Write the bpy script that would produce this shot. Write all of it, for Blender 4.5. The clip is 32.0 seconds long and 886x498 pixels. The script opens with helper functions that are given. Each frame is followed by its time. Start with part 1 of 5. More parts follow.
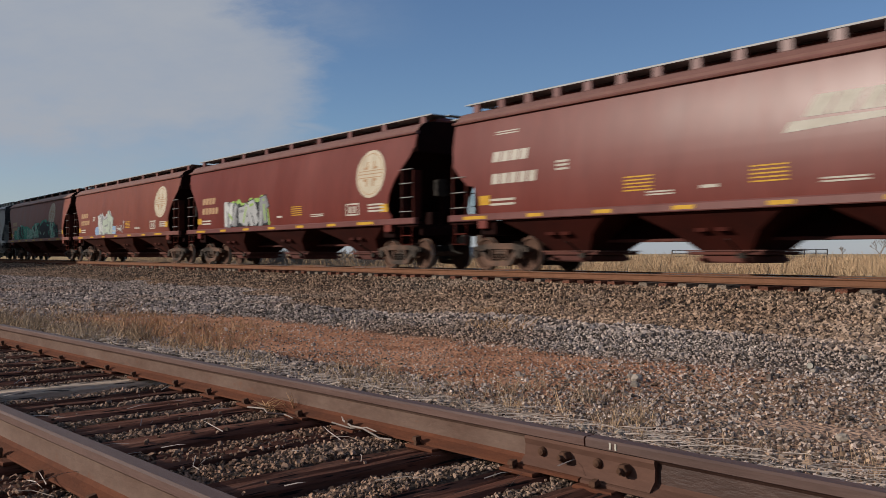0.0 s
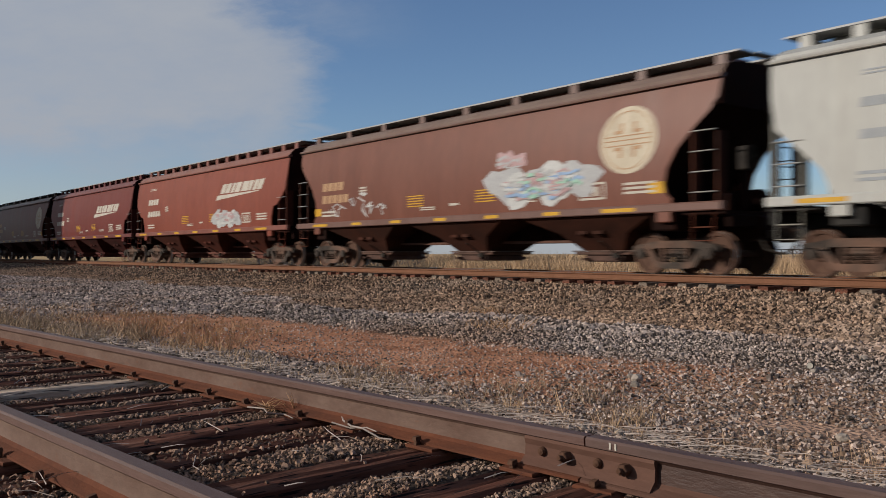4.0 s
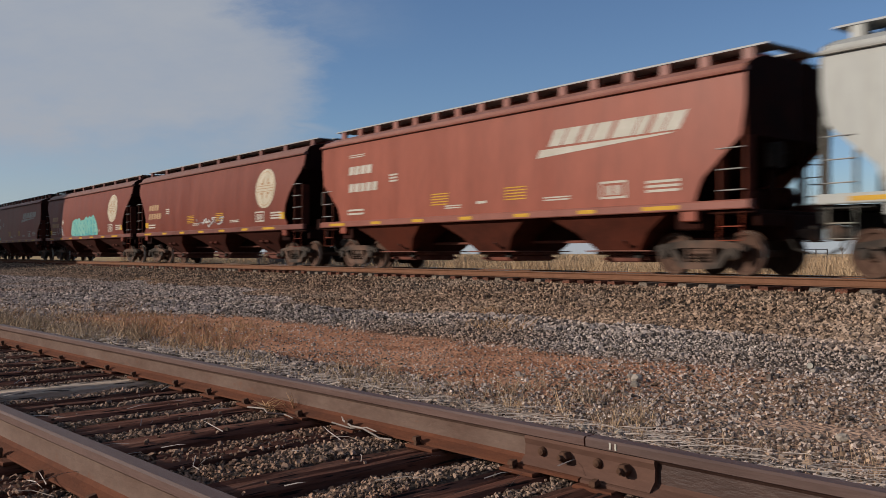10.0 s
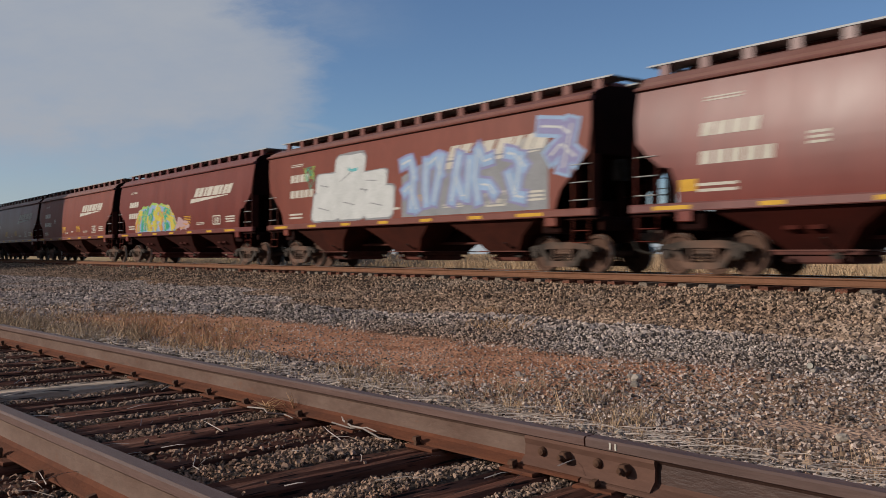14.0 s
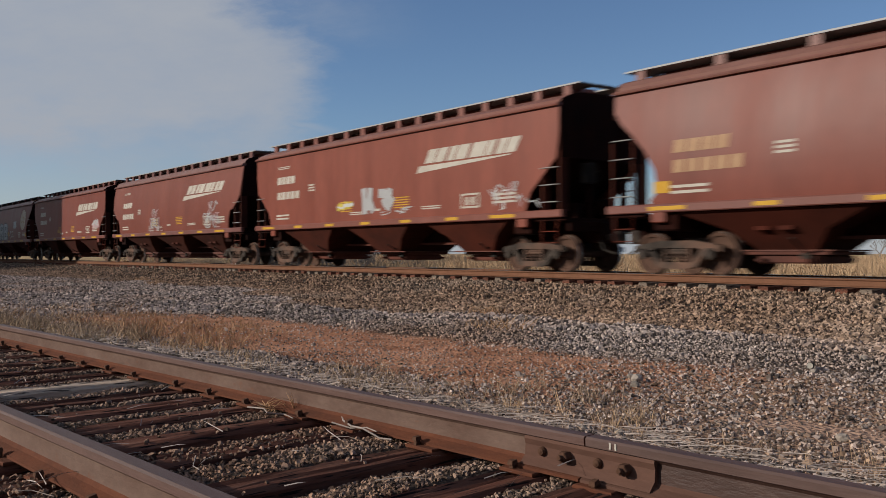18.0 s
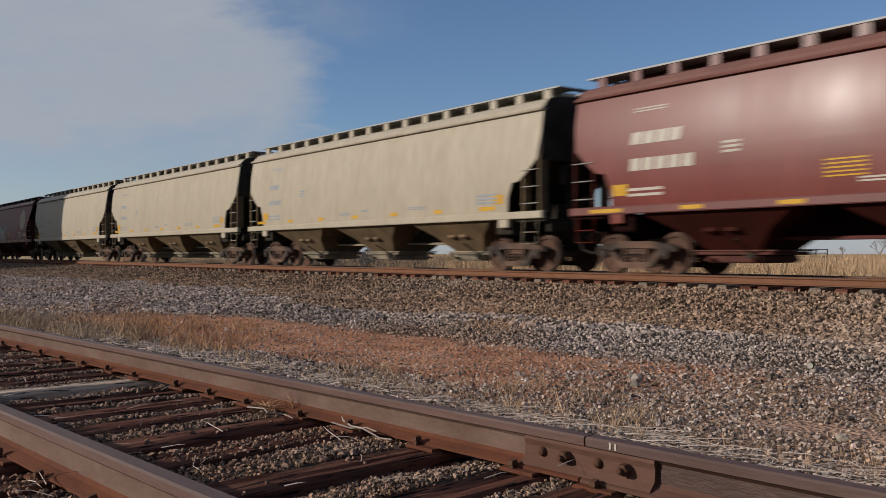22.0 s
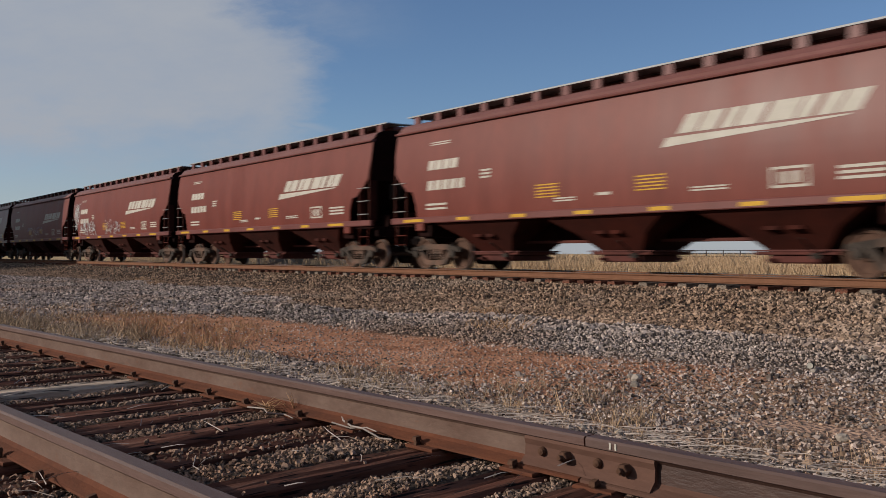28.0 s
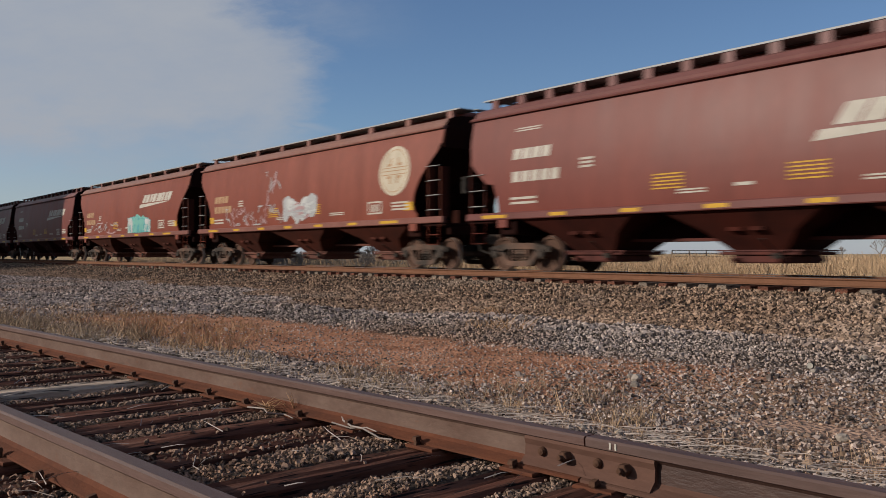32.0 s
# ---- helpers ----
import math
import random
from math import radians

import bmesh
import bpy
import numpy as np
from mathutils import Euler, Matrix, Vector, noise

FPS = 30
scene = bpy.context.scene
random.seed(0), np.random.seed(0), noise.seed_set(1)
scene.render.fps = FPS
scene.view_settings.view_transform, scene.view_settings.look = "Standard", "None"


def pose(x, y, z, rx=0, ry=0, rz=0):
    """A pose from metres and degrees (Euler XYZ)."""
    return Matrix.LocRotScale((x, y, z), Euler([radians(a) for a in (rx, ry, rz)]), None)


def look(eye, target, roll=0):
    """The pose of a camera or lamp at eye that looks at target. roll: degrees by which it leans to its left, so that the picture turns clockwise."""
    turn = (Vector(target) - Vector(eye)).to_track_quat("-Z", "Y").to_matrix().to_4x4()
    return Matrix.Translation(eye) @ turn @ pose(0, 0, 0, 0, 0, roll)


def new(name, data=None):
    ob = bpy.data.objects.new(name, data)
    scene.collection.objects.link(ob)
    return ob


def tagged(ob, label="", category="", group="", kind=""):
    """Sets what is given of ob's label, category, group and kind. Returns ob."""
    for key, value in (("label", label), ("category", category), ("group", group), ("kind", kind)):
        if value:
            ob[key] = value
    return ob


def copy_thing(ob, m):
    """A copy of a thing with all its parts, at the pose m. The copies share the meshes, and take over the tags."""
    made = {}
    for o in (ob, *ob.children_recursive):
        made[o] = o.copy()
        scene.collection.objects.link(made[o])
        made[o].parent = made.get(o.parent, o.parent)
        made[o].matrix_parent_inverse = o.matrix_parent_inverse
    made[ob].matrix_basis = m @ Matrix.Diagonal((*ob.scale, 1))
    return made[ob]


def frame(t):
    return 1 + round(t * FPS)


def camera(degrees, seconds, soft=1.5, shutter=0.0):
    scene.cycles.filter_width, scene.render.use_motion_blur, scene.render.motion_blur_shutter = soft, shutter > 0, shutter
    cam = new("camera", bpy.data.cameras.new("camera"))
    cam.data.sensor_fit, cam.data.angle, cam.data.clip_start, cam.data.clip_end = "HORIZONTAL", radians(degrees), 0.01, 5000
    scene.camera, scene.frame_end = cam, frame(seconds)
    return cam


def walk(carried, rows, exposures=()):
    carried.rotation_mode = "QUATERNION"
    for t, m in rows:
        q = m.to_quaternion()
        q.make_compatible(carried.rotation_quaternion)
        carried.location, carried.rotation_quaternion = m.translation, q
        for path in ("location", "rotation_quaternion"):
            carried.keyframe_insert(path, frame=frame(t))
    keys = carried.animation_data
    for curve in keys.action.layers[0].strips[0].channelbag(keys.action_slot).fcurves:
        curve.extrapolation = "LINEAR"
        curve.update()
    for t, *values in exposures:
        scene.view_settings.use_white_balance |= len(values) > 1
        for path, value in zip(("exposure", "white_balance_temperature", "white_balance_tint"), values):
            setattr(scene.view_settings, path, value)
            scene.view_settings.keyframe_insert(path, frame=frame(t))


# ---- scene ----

# ---- camera ----
ZR = 0.75                                   # top of the main line's rails
EYE = Vector((0.0, 0.0, ZR + 0.452))
FWD = Vector((-0.7959, 0.6054, 0.0))        # level way of view
RIGHT = Vector((0.6054, 0.7959, 0.0))
YC = 16.785                                 # centre line of the main track
cam = camera(53.03, 32.0, soft=0.6, shutter=0.3)
AIM = look(EYE, EYE + FWD + Vector((0, 0, 0.0055)))
walk(cam, [(0.0, AIM), (32.0, AIM)], exposures=[(0.0, -0.26), (32.0, -0.26)])

# ---- light ----
SUN_AZ = Vector((-0.485, -0.875, 0.0)).normalized()
SUN_EL = radians(21)
sun_dir = SUN_AZ * math.cos(SUN_EL) + Vector((0, 0, math.sin(SUN_EL)))
sun_data = bpy.data.lights.new("sun", "SUN")
sun_data.energy, sun_data.angle, sun_data.color = 4.8, radians(0.53), (1.0, 0.915, 0.81)
sun = new("sun", sun_data)
sun.matrix_world = look(sun_dir * 200, (0, 0, 0))


def sky_world():
    w = bpy.data.worlds.new("sky")
    scene.world = w
    w.use_nodes = True
    nt = w.node_tree
    nt.nodes.clear()
    N = nt.nodes.new
    L = nt.links.new
    out, bg = N("ShaderNodeOutputWorld"), N("ShaderNodeBackground")
    sky = N("ShaderNodeTexSky")
    sky.sky_type, sky.sun_disc = "NISHITA", False
    sky.sun_elevation, sky.sun_rotation = SUN_EL, math.atan2(SUN_AZ.x, SUN_AZ.y)
    sky.altitude, sky.air_density, sky.dust_density, sky.ozone_density = 300, 1.0, 0.2, 3.5
    tc = N("ShaderNodeTexCoord")

    def dot(v):
        n = N("ShaderNodeVectorMath")
        n.operation = "DOT_PRODUCT"
        L(tc.outputs["Generated"], n.inputs[0])
        n.inputs[1].default_value = v
        return n.outputs["Value"]

    def mth(op, a, b=None, c=None, clamp=False):
        n = N("ShaderNodeMath")
        n.operation, n.use_clamp = op, clamp
        for i, q in enumerate((a, b, c)):
            if q is None:
                continue
            if isinstance(q, (int, float)):
                n.inputs[i].default_value = q
            else:
                L(q, n.inputs[i])
        return n.outputs[0]

    def ramp(v, a, b):
        n = N("ShaderNodeMapRange")
        n.interpolation_type = "SMOOTHSTEP"
        L(v, n.inputs["Value"])
        n.inputs["From Min"].default_value, n.inputs["From Max"].default_value = a, b
        return n.outputs["Result"]

    ahead = mth("MAXIMUM", dot(FWD), 0.05)
    u = mth("DIVIDE", dot(RIGHT), ahead)
    h = mth("DIVIDE", dot((0, 0, 1)), ahead)
    cmb = N("ShaderNodeCombineXYZ")
    L(u, cmb.inputs[0])
    L(mth("MULTIPLY", h, 2.6), cmb.inputs[1])

    def nz(scale, detail, rough, seed):
        mp = N("ShaderNodeMapping")
        mp.inputs["Location"].default_value = (seed, seed * 0.7, 0)
        mp.inputs["Rotation"].default_value = (0, 0, radians(-24))
        L(cmb.outputs[0], mp.inputs[0])
        n = N("ShaderNodeTexNoise")
        L(mp.outputs[0], n.inputs["Vector"])
        n.inputs["Scale"].default_value, n.inputs["Detail"].default_value = scale, detail
        n.inputs["Roughness"].default_value = rough
        return n.outputs["Fac"]

    big, mid, wisp, fine = nz(3.2, 6, 0.55, 1.3), nz(9.0, 8, 0.62, 4.1), nz(2.2, 9, 0.66, 9.7), nz(24.0, 6, 0.65, 2.2)
    edge = mth("ADD", u, mth("MULTIPLY", mth("SUBTRACT", big, 0.5), 0.14))
    edge = mth("ADD", edge, mth("MULTIPLY", mth("SUBTRACT", mid, 0.5), 0.12))
    edge = mth("ADD", edge, mth("MULTIPLY", mth("SUBTRACT", fine, 0.5), 0.05))
    edge = mth("ADD", edge, mth("MULTIPLY", ramp(h, 0.2, 0.29), 0.055))
    body = mth("SUBTRACT", 1.0, ramp(edge, -0.205, -0.11))
    low = ramp(mth("ADD", h, mth("MULTIPLY", mth("SUBTRACT", mid, 0.5), 0.14)), 0.07, 0.185)
    veil = mth("MULTIPLY", body, mth("ADD", 0.42, mth("MULTIPLY", low, 0.54)))
    thin = mth("MULTIPLY", ramp(wisp, 0.48, 0.74), mth("MULTIPLY", ramp(u, 0.02, -0.25), 0.55))
    line = mth("ABSOLUTE", mth("SUBTRACT", mth("ADD", h, mth("MULTIPLY", mth("SUBTRACT", mid, 0.5), 0.02)), mth("MULTIPLY_ADD", u, -0.223, 0.112)))
    streak = mth("MULTIPLY", mth("MULTIPLY", ramp(line, 0.009, 0.0), ramp(u, -0.1, -0.16)), mth("MULTIPLY", ramp(u, -0.32, -0.2), 0.5))
    thin = mth("MAXIMUM", thin, streak)
    far = mth("MULTIPLY", ramp(h, 0.1, 0.0), 0.85)
    mask = mth("MAXIMUM", mth("MAXIMUM", veil, thin), far, clamp=True)
    mask = mth("MULTIPLY", mask, mth("ADD", 0.48, mth("MULTIPLY", mth("ADD", mid, big), 0.46)), clamp=True)
    mix = N("ShaderNodeMix")
    mix.data_type = "RGBA"
    L(mask, mix.inputs["Factor"])
    hue = N("ShaderNodeMix")
    hue.data_type, hue.blend_type = "RGBA", "MULTIPLY"
    hue.inputs["Factor"].default_value = 1.0
    L(sky.outputs[0], hue.inputs["A"])
    hue.inputs["B"].default_value = (1.08, 1.09, 1.18, 1)
    L(hue.outputs["Result"], mix.inputs["A"])
    mix.inputs["B"].default_value = (4.45, 4.82, 5.5, 1)
    L(mix.outputs["Result"], bg.inputs["Color"])
    bg.inputs["Strength"].default_value = 0.097
    L(bg.outputs[0], out.inputs[0])


sky_world()

# ---- materials ----


def mat(name, c1, c2, scale=3.0, rough=0.7, metal=0.0, bump=0.2, bscale=None, c3=None, speck=0.0, paint=False,
        island=False, rnd=0.0, stretch=(1, 1, 1), coat=0.0, rust=None, dist=0.01, spec=0.15, crack=None, streak=None):
    """Two-scale procedural surface; paint: tinted by the object's own colour."""
    m = bpy.data.materials.new(name)
    m.use_nodes = True
    nt = m.node_tree
    N, L = nt.nodes.new, nt.links.new
    b = nt.nodes["Principled BSDF"]
    tc = N("ShaderNodeTexCoord")
    mp = N("ShaderNodeMapping")
    mp.inputs["Scale"].default_value = stretch
    L(tc.outputs["Object"], mp.inputs[0])
    if paint:
        own = N("ShaderNodeObjectInfo")
        shift = N("ShaderNodeCombineXYZ")
        far = N("ShaderNodeMath")
        far.operation = "MULTIPLY"
        L(own.outputs["Random"], far.inputs[0])
        far.inputs[1].default_value = 80.0
        L(far.outputs[0], shift.inputs[0])
        L(shift.outputs[0], mp.inputs["Location"])

    def noise_(s, d=5, r=0.6):
        n = N("ShaderNodeTexNoise")
        L(mp.outputs[0], n.inputs["Vector"])
        n.inputs["Scale"].default_value, n.inputs["Detail"].default_value, n.inputs["Roughness"].default_value = s, d, r
        return n.outputs["Fac"]

    def mixc(f, a, c, mode="MIX"):
        n = N("ShaderNodeMix")
        n.data_type, n.blend_type = "RGBA", mode
        for sock, q in ((n.inputs["Factor"], f), (n.inputs["A"], a), (n.inputs["B"], c)):
            if isinstance(q, tuple):
                sock.default_value = (*q, 1)
            elif isinstance(q, (int, float)):
                sock.default_value = q
            else:
                L(q, sock)
        return n.outputs["Result"]

    def ramp(v, a, c):
        n = N("ShaderNodeMapRange")
        L(v, n.inputs["Value"])
        n.inputs["From Min"].default_value, n.inputs["From Max"].default_value = a, c
        return n.outputs["Result"]

    n1, n2 = noise_(scale), noise_(scale * 9, 4)
    col = mixc(ramp(n1, 0.3, 0.7), c1, c2)
    if c3:
        col = mixc(ramp(noise_(scale * 0.33, 4), 0.5, 0.68), col, c3)
    if paint:
        oi = N("ShaderNodeObjectInfo")
        col = mixc(1.0, oi.outputs["Color"], col, "MULTIPLY")
    if island:
        g = N("ShaderNodeNewGeometry")
        r = N("ShaderNodeMapRange")
        L(g.outputs["Random Per Island"], r.inputs["Value"])
        r.inputs["To Min"].default_value, r.inputs["To Max"].default_value = 1 - rnd, 1 + rnd
        col = mixc(1.0, col, r.outputs["Result"], "MULTIPLY")
    elif rnd:
        oi = N("ShaderNodeObjectInfo")
        r = N("ShaderNodeMapRange")
        L(oi.outputs["Random"], r.inputs["Value"])
        r.inputs["To Min"].default_value, r.inputs["To Max"].default_value = 1 - rnd, 1 + rnd
        col = mixc(1.0, col, r.outputs["Result"], "MULTIPLY")
    col = mixc(0.35, col, mixc(ramp(n2, 0.25, 0.75), (0.55, 0.55, 0.55), (1.25, 1.25, 1.25)), "MULTIPLY")
    if streak:
        runs = N("ShaderNodeMapping")
        runs.inputs["Scale"].default_value = (1.0, 0.0, 0.05)
        L(mp.outputs[0], runs.inputs[0])
        for size, lo, hi, weight in ((0.9, 0.46, 0.66, 1.0), (3.6, 0.5, 0.72, 0.8)):
            q = N("ShaderNodeTexNoise")
            L(runs.outputs[0], q.inputs["Vector"])
            q.inputs["Scale"].default_value, q.inputs["Detail"].default_value = size, 3
            k = N("ShaderNodeMapRange")
            L(q.outputs["Fac"], k.inputs["Value"])
            k.inputs["From Min"].default_value, k.inputs["From Max"].default_value, k.inputs["To Max"].default_value = lo, hi, weight
            col = mixc(k.outputs["Result"], col, mixc(1.0, col, streak, "MULTIPLY"))
    if rust:
        col = mixc(ramp(noise_(scale * 2.3, 8, 0.7), 0.6, 0.72), col, rust)
    if crack:
        col = mixc(ramp(noise_(scale * 3.1, 3, 0.5), 0.57, 0.63), col, crack)
    L(col, b.inputs["Base Color"])
    b.inputs["Metallic"].default_value = metal
    b.inputs["Specular IOR Level"].default_value = spec
    rr = N("ShaderNodeMapRange")
    L(n1, rr.inputs["Value"])
    rr.inputs["To Min"].default_value, rr.inputs["To Max"].default_value = max(0, rough - 0.1), min(1, rough + 0.12)
    L(rr.outputs["Result"], b.inputs["Roughness"])
    b.inputs["Coat Weight"].default_value = coat
    b.inputs["Coat Roughness"].default_value = 0.22
    if bump:
        bp = N("ShaderNodeBump")
        bp.inputs["Strength"].default_value, bp.inputs["Distance"].default_value = bump, dist
        L(noise_(bscale or scale * 12, 6, 0.65), bp.inputs["Height"])
        L(bp.outputs[0], b.inputs["Normal"])
    return m


M = {}
M["paint"] = mat("car_paint", (0.84, 0.82, 0.8), (1.1, 1.1, 1.08), 1.1, 0.46, 0.0, 0.2, 1.0, paint=True, stretch=(1, 1, 0.22), c3=(0.92, 0.84, 0.78), coat=0.0, spec=0.24, dist=0.03, streak=(0.94, 0.92, 0.9))
M["gloss"] = mat("car_paint_new", (0.88, 0.88, 0.88), (1.07, 1.07, 1.07), 0.8, 0.36, 0.0, 0.22, 0.8, paint=True, stretch=(1, 1, 0.22), coat=0.0, spec=0.27, dist=0.03, streak=(1.05, 1.06, 1.06))
M["pale"] = mat("pale_car_paint", (0.95, 0.95, 0.94), (1.05, 1.05, 1.04), 0.7, 0.5, 0.0, 0.12, 1.0, paint=True, stretch=(1, 1, 0.22), spec=0.2, dist=0.02, streak=(0.955, 0.94, 0.92))
# Dust over paint, its dark tone standing in for shade below the body.
M["under"] = mat("dusty_shaded_paint", (0.4, 0.4, 0.38), (0.85, 0.8, 0.72), 1.6, 0.85, 0.0, 0.1, paint=True, c3=(0.85, 0.72, 0.6))
# Car ends and underframe: the shade of gaps put into a near-black colour.
M["shadepaint"] = mat("shaded_car_end", (0.05, 0.05, 0.052), (0.13, 0.12, 0.115), 1.4, 0.9, 0.0, 0.1, paint=True, spec=0.1)
M["rung"] = mat("worn_ladder_rung", (0.3, 0.28, 0.26), (0.42, 0.4, 0.37), 5, 0.6, 0.2, 0.05)
M["steel"] = mat("dark_steel", (0.02, 0.017, 0.015), (0.05, 0.04, 0.033), 3, 0.75, 0.1, 0.2)
M["truck"] = mat("dusty_cast_steel", (0.026, 0.02, 0.017), (0.078, 0.061, 0.05), 4, 0.9, 0.0, 0.3, c3=(0.15, 0.085, 0.06), spec=0.2)
M["tread"] = mat("polished_wheel_rim", (0.5, 0.48, 0.45), (0.62, 0.6, 0.57), 6, 0.5, 0.9, 0.05, spec=0.5)
M["wheel"] = mat("rusty_wheel", (0.07, 0.037, 0.026), (0.12, 0.068, 0.048), 5, 0.8, 0.1, 0.2)
M["galv"] = mat("galvanised_grating", (0.24, 0.24, 0.24), (0.34, 0.34, 0.34), 5, 0.6, 0.3, 0.1)
M["white"] = mat("white_lettering", (0.4, 0.36, 0.3), (0.5, 0.46, 0.4), 3, 0.6, 0, 0.02)
M["cream"] = mat("faded_cream_lettering", (0.41, 0.345, 0.255), (0.54, 0.475, 0.37), 2.5, 0.6, 0, 0.02, rust=(0.24, 0.12, 0.08), stretch=(1, 1, 0.4))
M["tan"] = mat("faded_tan_lettering", (0.33, 0.19, 0.105), (0.41, 0.26, 0.15), 2.5, 0.6, 0, 0.02)
M["yellow"] = mat("yellow_reflector", (0.45, 0.24, 0.02), (0.56, 0.32, 0.035), 4, 0.5, 0, 0.02)
M["mark"] = mat("dark_stencil", (0.235, 0.25, 0.265), (0.3, 0.315, 0.33), 4, 0.6, 0, 0.02)
M["rail"] = mat("rusty_rail", (0.085, 0.042, 0.03), (0.135, 0.07, 0.05), 6, 0.8, 0.0, 0.15, stretch=(0.25, 1, 1), c3=(0.15, 0.075, 0.05))
M["railtop"] = mat("worn_rail_head", (0.075, 0.042, 0.034), (0.122, 0.074, 0.063), 5, 0.55, 0.0, 0.15, stretch=(0.06, 2.5, 2.5), spec=0.35, rust=(0.075, 0.036, 0.026))
M["railside"] = mat("rail_head_flank", (0.095, 0.05, 0.04), (0.14, 0.083, 0.069), 6, 0.7, 0.0, 0.2, stretch=(0.1, 2, 2), spec=0.25, rust=(0.13, 0.06, 0.04))
M["webbrown"] = mat("brown_rail_web", (0.044, 0.021, 0.016), (0.074, 0.04, 0.031), 5, 0.5, 0.0, 0.25, stretch=(0.3, 1, 1.2), rust=(0.085, 0.05, 0.038), spec=0.4)
M["web"] = mat("grey_rail_web", (0.105, 0.06, 0.045), (0.178, 0.12, 0.095), 4, 0.85, 0.0, 0.3, stretch=(0.5, 1, 1.2), rust=(0.15, 0.068, 0.042), spec=0.15)
M["base"] = mat("rusty_rail_base", (0.14, 0.048, 0.024), (0.085, 0.033, 0.02), 8, 0.9, 0.0, 0.25, stretch=(0.4, 1, 1))
M["bright"] = mat("polished_rail_head", (0.42, 0.38, 0.36), (0.5, 0.46, 0.44), 4, 0.28, 0.9, 0.03, spec=0.5)
M["mainrail"] = mat("rusty_main_rail", (0.15, 0.068, 0.038), (0.2, 0.095, 0.055), 3, 0.8, 0.1, 0.15)
M["tie"] = mat("weathered_tie", (0.066, 0.025, 0.016), (0.185, 0.073, 0.047), 3.2, 0.95, 0, 0.4, 14, stretch=(7, 0.5, 7), rnd=0.35, c3=(0.2, 0.1, 0.068), dist=0.012, spec=0.12, crack=(0.012, 0.008, 0.007))
M["tiepale"] = mat("bleached_tie", (0.42, 0.3, 0.21), (0.68, 0.52, 0.39), 3.2, 0.9, 0, 0.22, 14, stretch=(7, 0.5, 7), dist=0.012, crack=(0.05, 0.035, 0.028))
M["tiegrey"] = mat("greyed_tie", (0.15, 0.115, 0.09), (0.27, 0.21, 0.165), 3.2, 0.95, 0, 0.5, 14, stretch=(7, 0.5, 7), dist=0.012, crack=(0.04, 0.03, 0.024))
M["spike"] = mat("rusted_spike", (0.07, 0.035, 0.022), (0.11, 0.055, 0.035), 9, 0.85, 0.1, 0.3)
M["ballast"] = mat("ballast_stone", (0.186, 0.118, 0.08), (0.325, 0.22, 0.152), 0.7, 0.95, 0, 0.3, 60, c3=(0.28, 0.205, 0.155), island=True, rnd=0.8, spec=0.1)
M["ballastgrey"] = mat("grey_ballast_stone", (0.232, 0.18, 0.152), (0.395, 0.32, 0.276), 0.8, 0.95, 0, 0.3, 60, c3=(0.3, 0.205, 0.15), island=True, rnd=0.85, spec=0.1)
M["ballastdark"] = mat("dark_ballast_stone", (0.155, 0.096, 0.067), (0.265, 0.182, 0.134), 1.5, 0.95, 0, 0.3, 60, c3=(0.26, 0.145, 0.09), island=True, rnd=0.8, spec=0.15)
M["rock"] = mat("pale_rock", (0.24, 0.2, 0.165), (0.36, 0.31, 0.265), 9, 0.95, 0, 0.5, 40, rnd=0.3, spec=0.2)
M["greystraw"] = mat("bleached_grey_grass", (0.29, 0.2, 0.13), (0.42, 0.31, 0.21), 3, 0.85, 0, 0, island=True, rnd=0.35)
M["straw"] = mat("dry_grass", (0.39, 0.255, 0.145), (0.55, 0.385, 0.24), 3, 0.85, 0, 0, island=True, rnd=0.3)
M["stalk"] = mat("bleached_stalk", (0.26, 0.21, 0.18), (0.46, 0.39, 0.35), 3, 0.85, 0, 0, island=True, rnd=0.25)
M["rustgrass"] = mat("rust_brown_weed", (0.33, 0.18, 0.09), (0.44, 0.27, 0.15), 3, 0.85, 0, 0, island=True, rnd=0.3)
M["bark"] = mat("grey_bark", (0.19, 0.16, 0.14), (0.28, 0.24, 0.21), 4, 0.9, 0, 0.3)
M["pipe"] = mat("dark_pipe", (0.06, 0.055, 0.055), (0.1, 0.09, 0.09), 4, 0.6, 0.3, 0.1)
M["concrete"] = mat("pale_concrete", (0.5, 0.48, 0.45), (0.6, 0.58, 0.54), 0.4, 0.9, 0, 0.2)


def colour_mat(name, c, rough=0.55):
    if name not in M:
        d = tuple(v * 0.82 for v in c)
        M[name] = mat(name, d, c, 2.0, rough, 0, 0.02)
    return M[name]


# ---- mesh helpers ----
def obj(name, bm_or_mesh, material=None, parent=None, label=""):
    if isinstance(bm_or_mesh, bmesh.types.BMesh):
        me = bpy.data.meshes.new(name)
        bm_or_mesh.normal_update()
        bm_or_mesh.to_mesh(me)
        bm_or_mesh.free()
    else:
        me = bm_or_mesh
    for q in (material if isinstance(material, (list, tuple)) else [material]):
        if q is not None and len(me.materials) < 12:
            me.materials.append(q)
    ob = new(name, me)
    if parent is not None:
        ob.parent = parent
    if label:
        ob["label"] = label
    return ob


def part(name, bm, material, parent, label=""):
    return obj(name, bm, material, parent, label)


